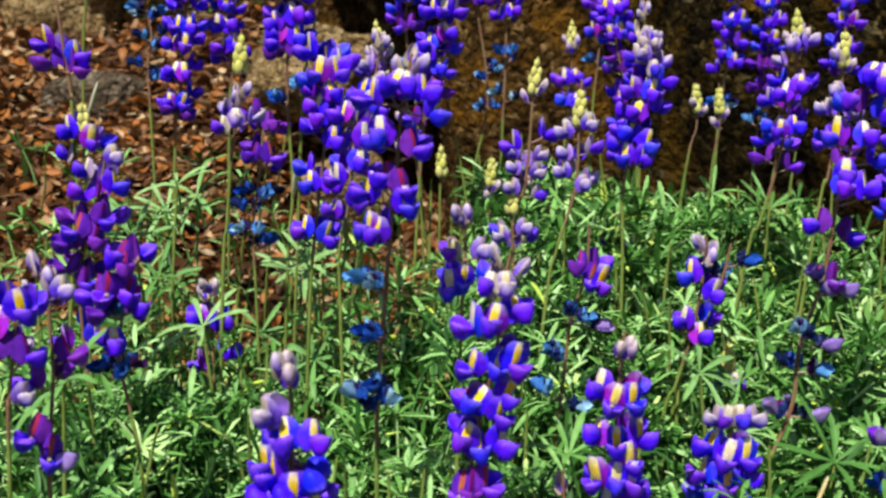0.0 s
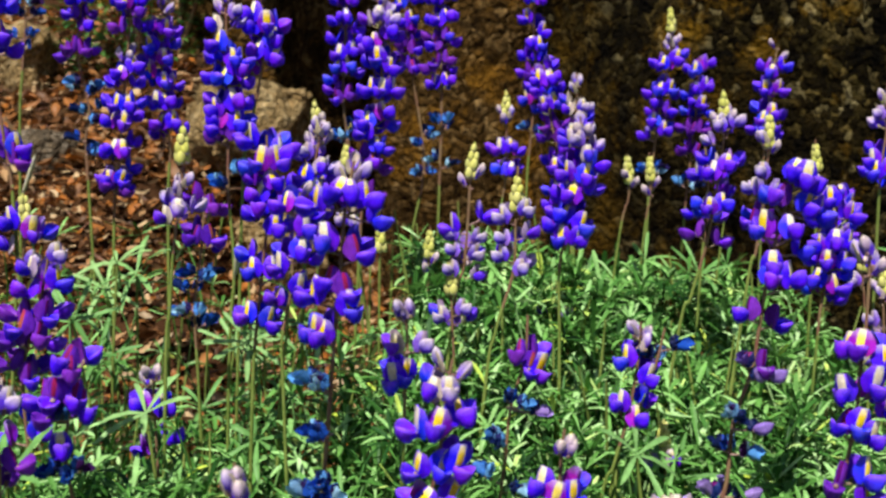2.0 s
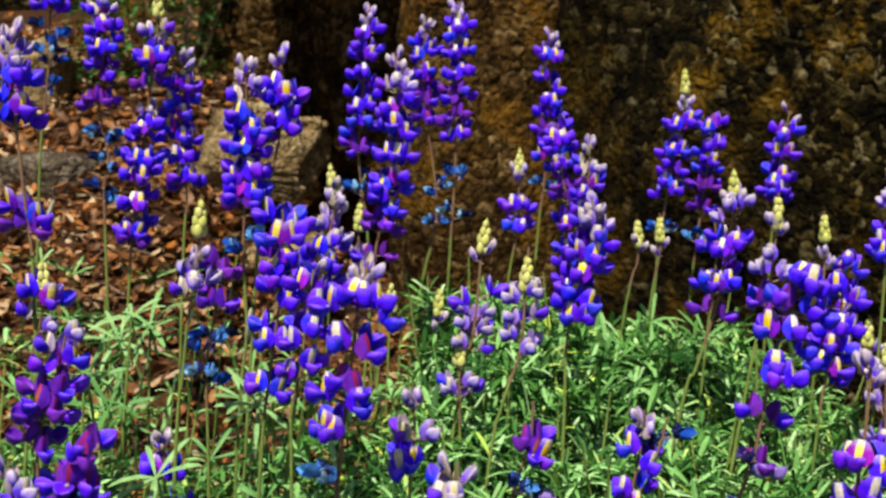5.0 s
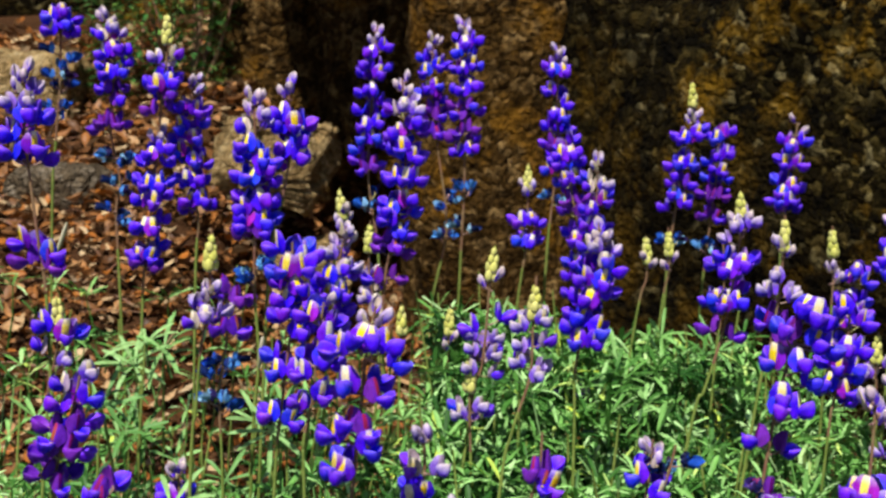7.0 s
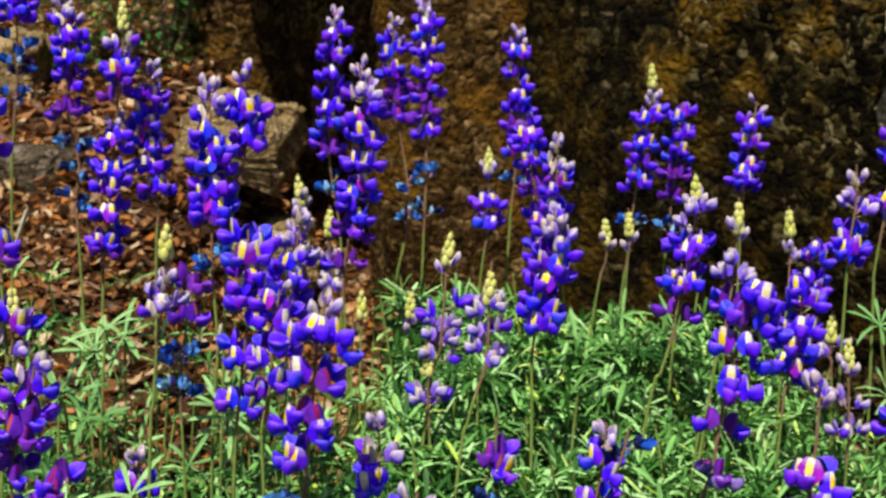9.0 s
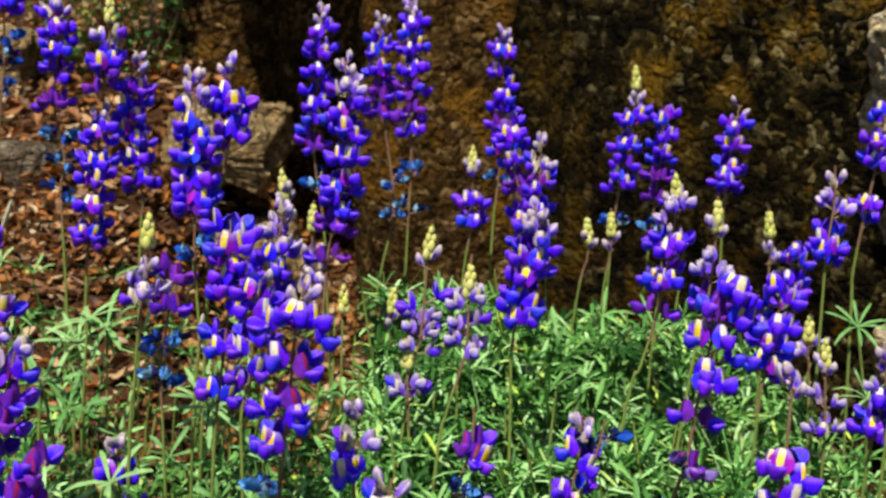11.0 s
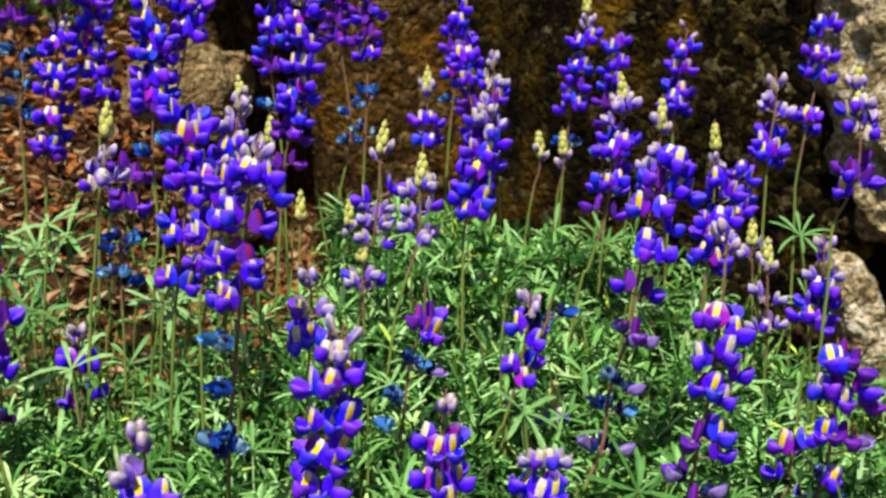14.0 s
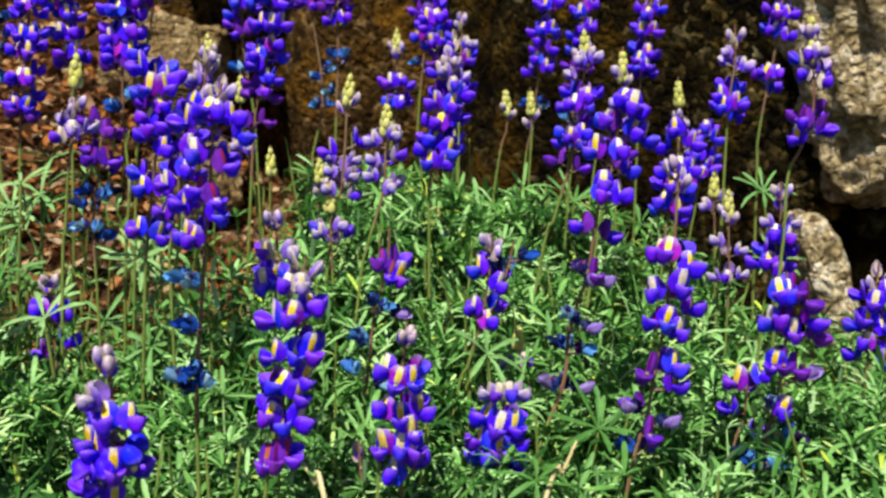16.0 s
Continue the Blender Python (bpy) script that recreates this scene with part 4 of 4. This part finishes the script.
lupine([(0.212, 0.836, 0.290), (0.211, 0.836, 0.261), (0.208, 0.836, 0.227), (0.204, 0.836, 0.174), (0.197, 0.836, 0.020)],
       "F5@5 F6@19 F6@32 O6@44 O5@57 W4@75")
lupine([(0.249, 0.786, 0.297), (0.247, 0.786, 0.281), (0.244, 0.786, 0.254), (0.243, 0.786, 0.222), (0.243, 0.786, 0.187), (0.243, 0.786, 0.015)],
       "P2@3 F4@14 F5@26 F6@38 F6@52")
lupine([(0.168, 0.735, 0.241), (0.169, 0.735, 0.215), (0.165, 0.735, 0.185), (0.151, 0.735, 0.009)],
       "B@8 P3@24")
lupine([(0.150, 0.685, 0.245), (0.151, 0.685, 0.223), (0.145, 0.685, 0.191), (0.124, 0.685, 0.005)],
       "B@7 P3@17")
lupine([(0.181, 0.594, 0.282), (0.182, 0.594, 0.264), (0.180, 0.594, 0.243), (0.176, 0.594, 0.216), (0.169, 0.594, 0.189), (0.163, 0.594, 0.167), (0.138, 0.594, -0.004)],
       "B@5 P4@12 L4@19 F6@34 F6@50 O2@65")
lupine([(0.182, 0.640, 0.253), (0.184, 0.640, 0.236), (0.183, 0.640, 0.210), (0.181, 0.640, 0.181), (0.174, 0.640, 0.000)],
       "P2@6 F4@14 F5@32")
lupine([(0.197, 0.574, 0.275), (0.197, 0.574, 0.258), (0.196, 0.574, 0.238), (0.193, 0.574, 0.212), (0.189, 0.574, 0.191), (0.167, 0.574, -0.004)],
       "B@7 P5@17 L6@31 O4@49")
lupine([(0.246, 0.683, 0.252), (0.248, 0.683, 0.227), (0.248, 0.683, 0.199), (0.247, 0.683, 0.171), (0.244, 0.683, 0.004)],
       "B@9 P4@25")
lupine([(0.278, 0.744, 0.218), (0.276, 0.744, 0.191), (0.273, 0.744, 0.163), (0.270, 0.744, 0.136), (0.262, 0.744, 0.010)],
       "F6@7 F6@19 F5@31")
lupine([(0.223, 0.560, 0.241), (0.223, 0.560, 0.221), (0.219, 0.560, 0.196), (0.217, 0.560, 0.170), (0.209, 0.560, -0.004)],
       "F5@6 F6@20 F5@33 F4@43")
lupine([(0.181, 0.460, 0.265), (0.177, 0.460, 0.249), (0.173, 0.460, 0.232), (0.170, 0.460, 0.209), (0.168, 0.460, 0.194), (0.162, 0.460, 0.173), (0.160, 0.460, 0.150), (0.152, 0.460, 0.126), (0.148, 0.460, 0.102), (0.138, 0.460, -0.004)],
       "F@5:13/0.0/2.5,-20/0.9/2.5,35/-1.7/2.5 F@14:O-41/1.1/2.5,33/1.3/2.5,60/0.0/5.0 F@25:-47/1.1/2.5,17/1.7/2.5,60/-3.2/2.5 F@39:-13/0.0/2.5,58/-0.9/2.5,0/3.0/1.0 O2@54 S@70:-35/1.7/2.5,O11/1.7/2.5,43/-1.7/2.5,0/-2.6/1.0 W@89:-29/1.7/2.5,-6/0.0/1.0,S43/-2.1/2.5 W3@101 S3@117")
lupine([(0.192, 0.415, 0.246), (0.192, 0.415, 0.223), (0.191, 0.415, 0.207), (0.190, 0.415, 0.189), (0.187, 0.415, 0.170), (0.185, 0.415, 0.153), (0.179, 0.415, 0.124), (0.164, 0.415, -0.004)],
       "P4@5 F@34:-47/0.0/2.5,35/-3.4/2.5,-23/1.5/2.5 F@45:-46/0.0/2.5,10/3.8/2.5,53/-5.4/2.5 F@58:O-49/0.0/2.5,-17/2.3/2.5,20/-1.5/2.5 F@74:O-29/0.0/2.5,29/2.3/2.5,52/-4.6/2.5 O@91:S-60/2.3/2.6,S35/-1.5/2.5,5/-6.1/1.0 O@104:W-44/0.0/2.5")
lupine([(0.256, 0.626, 0.210), (0.256, 0.626, 0.188), (0.258, 0.626, 0.167), (0.267, 0.626, -0.001)],
       "B@8 L3@20")
lupine([(0.258, 0.604, 0.202), (0.259, 0.604, 0.184), (0.261, 0.604, 0.154), (0.261, 0.604, 0.133), (0.261, 0.604, -0.004)],
       "B@5 P4@14 L3@27 L4@45")
lupine([(0.259, 0.615, 0.284), (0.260, 0.615, 0.265), (0.258, 0.615, 0.243), (0.258, 0.615, 0.223), (0.258, 0.615, -0.002)],
       "P3@6 L5@19 F5@35 F4@41")
lupine([(-0.071, 0.449, 0.237), (-0.074, 0.449, 0.225), (-0.079, 0.449, 0.210), (-0.083, 0.449, 0.194), (-0.083, 0.449, 0.170), (-0.082, 0.449, 0.137), (-0.080, 0.449, -0.004)],
       "L3@2 F3@12 O5@22 O6@30 O5@40 F3@63")
lupine([(-0.098, 0.500, 0.249), (-0.098, 0.500, 0.237), (-0.101, 0.500, 0.222), (-0.105, 0.500, 0.200), (-0.127, 0.500, -0.004)],
       "B@4 F4@12 L3@22")
lupine([(-0.107, 0.500, 0.338), (-0.107, 0.500, 0.325), (-0.106, 0.500, 0.304), (-0.104, 0.500, 0.276), (-0.102, 0.500, 0.254), (-0.102, 0.500, 0.229), (-0.102, 0.500, -0.004)],
       "P4@4 L4@11 F5@19 F4@30 F3@67 O3@74")
lupine([(0.049, 0.445, 0.223), (0.050, 0.445, 0.208), (0.049, 0.445, 0.193), (0.048, 0.445, 0.169), (0.047, 0.445, 0.146), (0.043, 0.445, -0.004)],
       "P@4:-15/0.7/2.5,4/-0.7/1.0,23/0.0/2.5 L@15:-26/0.0/2.5,33/0.0/2.5 F@26:-22/-1.4/2.5,3/1.4/1.0")
lupine([(0.067, 0.380, 0.220), (0.065, 0.380, 0.209), (0.064, 0.380, 0.198), (0.061, 0.380, 0.183), (0.058, 0.380, 0.170), (0.055, 0.380, 0.153), (0.053, 0.380, 0.146), (0.031, 0.380, -0.004)],
       "P2@4 L@9:-34/0.0/2.5,4/1.2/1.0 F@18:-55/-1.8/2.5,-17/-0.5/2.5,37/1.8/2.5 F@30:-41/-1.5/2.5,3/0.0/1.0,43/1.8/2.5 F@42:-18/-0.3/2.5,30/0.0/2.5,35/5.1/2.5 F@54:-30/-0.6/2.5,43/0.5/2.5,8/-3.0/1.0 O@66:12/-0.8/2.5,33/1.5/2.5,-12/-1.5/2.5")
lupine([(0.099, 0.390, 0.196), (0.098, 0.390, 0.185), (0.097, 0.390, 0.167), (0.097, 0.390, 0.146), (0.097, 0.390, -0.004)],
       "P@4:-12/0.0/2.5,10/-0.3/2.5,23/0.5/2.5 F@18:-51/0.0/2.5,-18/-0.8/2.5,28/-0.3/2.5 F@31:-47/-0.3/2.5,52/0.3/2.5,6/-0.9/1.0 F@43:-39/0.0/2.5,31/-0.5/2.5,-8/-1.2/2.5,23/4.7/2.5 F5@50")
lupine([(0.134, 0.414, 0.167), (0.133, 0.414, 0.155), (0.132, 0.414, 0.137), (0.127, 0.414, -0.004)],
       "L@4:-45/-0.3/2.5,-20/0.7/2.5,6/-0.3/1.0,42/0.3/2.5 F@15:-60/0.0/2.6,-16/-1.0/2.5,30/0.0/2.5 F@26:-60/0.0/3.0,34/0.0/2.5,-9/-1.3/2.5 F5@30")
lupine([(0.146, 0.513, 0.157), (0.146, 0.513, 0.148), (0.147, 0.513, 0.132), (0.143, 0.513, 0.114), (0.128, 0.513, -0.004)],
       "B@5 L3@13")
lupine([(0.132, 0.479, 0.206), (0.131, 0.479, 0.190), (0.128, 0.479, 0.171), (0.123, 0.479, 0.152), (0.117, 0.479, 0.130), (0.098, 0.479, -0.004)],
       "P4@4 F5@18 F5@33")
lupine([(0.141, 0.482, 0.203), (0.138, 0.482, 0.189), (0.131, 0.482, 0.168), (0.124, 0.482, 0.151), (0.101, 0.482, -0.004)],
       "W3@7")
lupine([(-0.056, 0.512, 0.179), (-0.056, 0.512, 0.166), (-0.056, 0.512, 0.138), (-0.056, 0.512, -0.004)],
       "P4@5 F4@17 F2@33")
lupine([(-0.048, 0.400, 0.219), (-0.050, 0.400, 0.199), (-0.052, 0.400, 0.182), (-0.049, 0.400, 0.160), (-0.047, 0.400, 0.138), (-0.039, 0.400, -0.004)],
       "O@7:-3/0.8/1.0,19/-1.3/2.5 O@15:-49/-1.3/2.5,24/0.0/2.5,-17/1.6/2.5 O@20:W0/0.0/1.0,42/1.6/2.5,-26/0.0/2.5 W@38:-19/0.6/2.5,19/-1.6/2.5,49/0.6/2.5,F10/5.4/2.5")
lupine([(-0.060, 0.370, 0.220), (-0.060, 0.370, 0.207), (-0.060, 0.370, 0.189), (-0.062, 0.370, 0.171), (-0.064, 0.370, 0.147), (-0.071, 0.370, -0.004)],
       "P3@3 L3@11 O3@32 O@52:-26/2.0/2.5,-11/3.5/2.5,S39/-3.8/2.5,28/-1.5/2.5")
lupine([(-0.064, 0.355, 0.217), (-0.063, 0.355, 0.204), (-0.066, 0.355, 0.186), (-0.068, 0.355, 0.163), (-0.077, 0.355, -0.004)],
       "F5@9 O3@18 L3@27")
lupine([(0.014, 0.335, 0.206), (0.015, 0.335, 0.194), (0.015, 0.335, 0.182), (0.014, 0.335, 0.170), (0.012, 0.335, 0.155), (-0.002, 0.335, -0.004)],
       "P@5:-12/0.5/2.5,15/-1.8/2.5,7/1.0/1.0 L@17:-34/-0.3/2.5,-27/2.1/2.5 F@23:51/0.0/2.5,5/0.0/1.0 F@28:-36/0.8/2.5,-17/-1.3/2.5 F@35:19/0.0/2.5,-7/-1.8/1.0 F@39:-50/0.0/2.5,-10/-0.8/2.5,22/-0.8/2.5 F5@47")
lupine([(0.091, 0.470, 0.211), (0.090, 0.470, 0.195), (0.085, 0.470, 0.177), (0.083, 0.470, 0.158), (0.080, 0.470, 0.133), (0.080, 0.470, 0.111), (0.080, 0.470, -0.004)],
       "O@16:-20/1.5/2.5,12/0.4/2.5,F28/-1.5/2.5 W@31:-17/1.0/2.5,23/0.0/2.5,S60/-1.5/3.7 W@44:-23/-1.2/2.5,-44/1.2/2.5 W2@64")
lupine([(0.232, 0.415, 0.207), (0.233, 0.415, 0.191), (0.233, 0.415, 0.174), (0.231, 0.415, 0.157), (0.228, 0.415, 0.140), (0.226, 0.415, 0.117), (0.220, 0.415, -0.004)],
       "O@6:F-30/0.0/2.5,F-10/-1.0/2.5,0/2.3/1.0,33/-0.8/2.5 O@18:F-60/0.0/2.6,-25/1.5/2.5,F0/-1.9/1.0,F47/3.4/2.5,60/-2.7/4.1 O@33:F-44/1.5/2.5,-14/2.3/2.5,18/0.0/2.5,S52/-3.4/2.5 W@48:-38/1.5/2.5,F5/-1.5/1.0 W@56:40/0.0/2.5 W4@69")
lupine([(0.230, 0.450, 0.158), (0.230, 0.450, 0.139), (0.225, 0.450, 0.118), (0.208, 0.450, -0.004)],
       "F3@6 F2@18")
lupine([(0.270, 0.530, 0.292), (0.272, 0.530, 0.272), (0.274, 0.530, 0.252), (0.270, 0.530, 0.235), (0.265, 0.530, 0.222), (0.265, 0.530, 0.194), (0.264, 0.530, 0.168), (0.260, 0.530, -0.004)],
       "B@5 P4@13 L5@20 L4@30 O4@44 F3@51")
lupine([(0.268, 0.550, 0.216), (0.269, 0.550, 0.201), (0.268, 0.550, 0.185), (0.265, 0.550, 0.168), (0.263, 0.550, 0.141), (0.257, 0.550, -0.004)],
       "P3@5 L3@16 F6@30 F6@39")
lupine([(0.303, 0.684, 0.308), (0.300, 0.684, 0.270), (0.296, 0.684, 0.242), (0.293, 0.684, 0.213), (0.294, 0.684, 0.193), (0.300, 0.684, 0.004)],
       "F5@8 F6@17 F4@32 F4@60")
lupine([(0.297, 0.500, 0.190), (0.297, 0.500, 0.174), (0.296, 0.500, 0.159), (0.296, 0.500, 0.131), (0.296, 0.500, -0.004)],
       "P3@6 F5@16 F6@27 F4@40")
lupine([(0.026, 0.620, 0.221), (0.026, 0.620, 0.207), (0.025, 0.620, 0.186), (0.020, 0.620, -0.002)],
       "B@6")
lupine([(0.188, 0.620, 0.122), (0.189, 0.620, 0.113), (0.189, 0.620, 0.087), (0.189, 0.620, -0.002)],
       "B@5 P2@12")
lupine([(0.082, 0.400, 0.150), (0.083, 0.400, 0.133), (0.084, 0.400, 0.125), (0.093, 0.400, -0.004)],
       "P1@4")
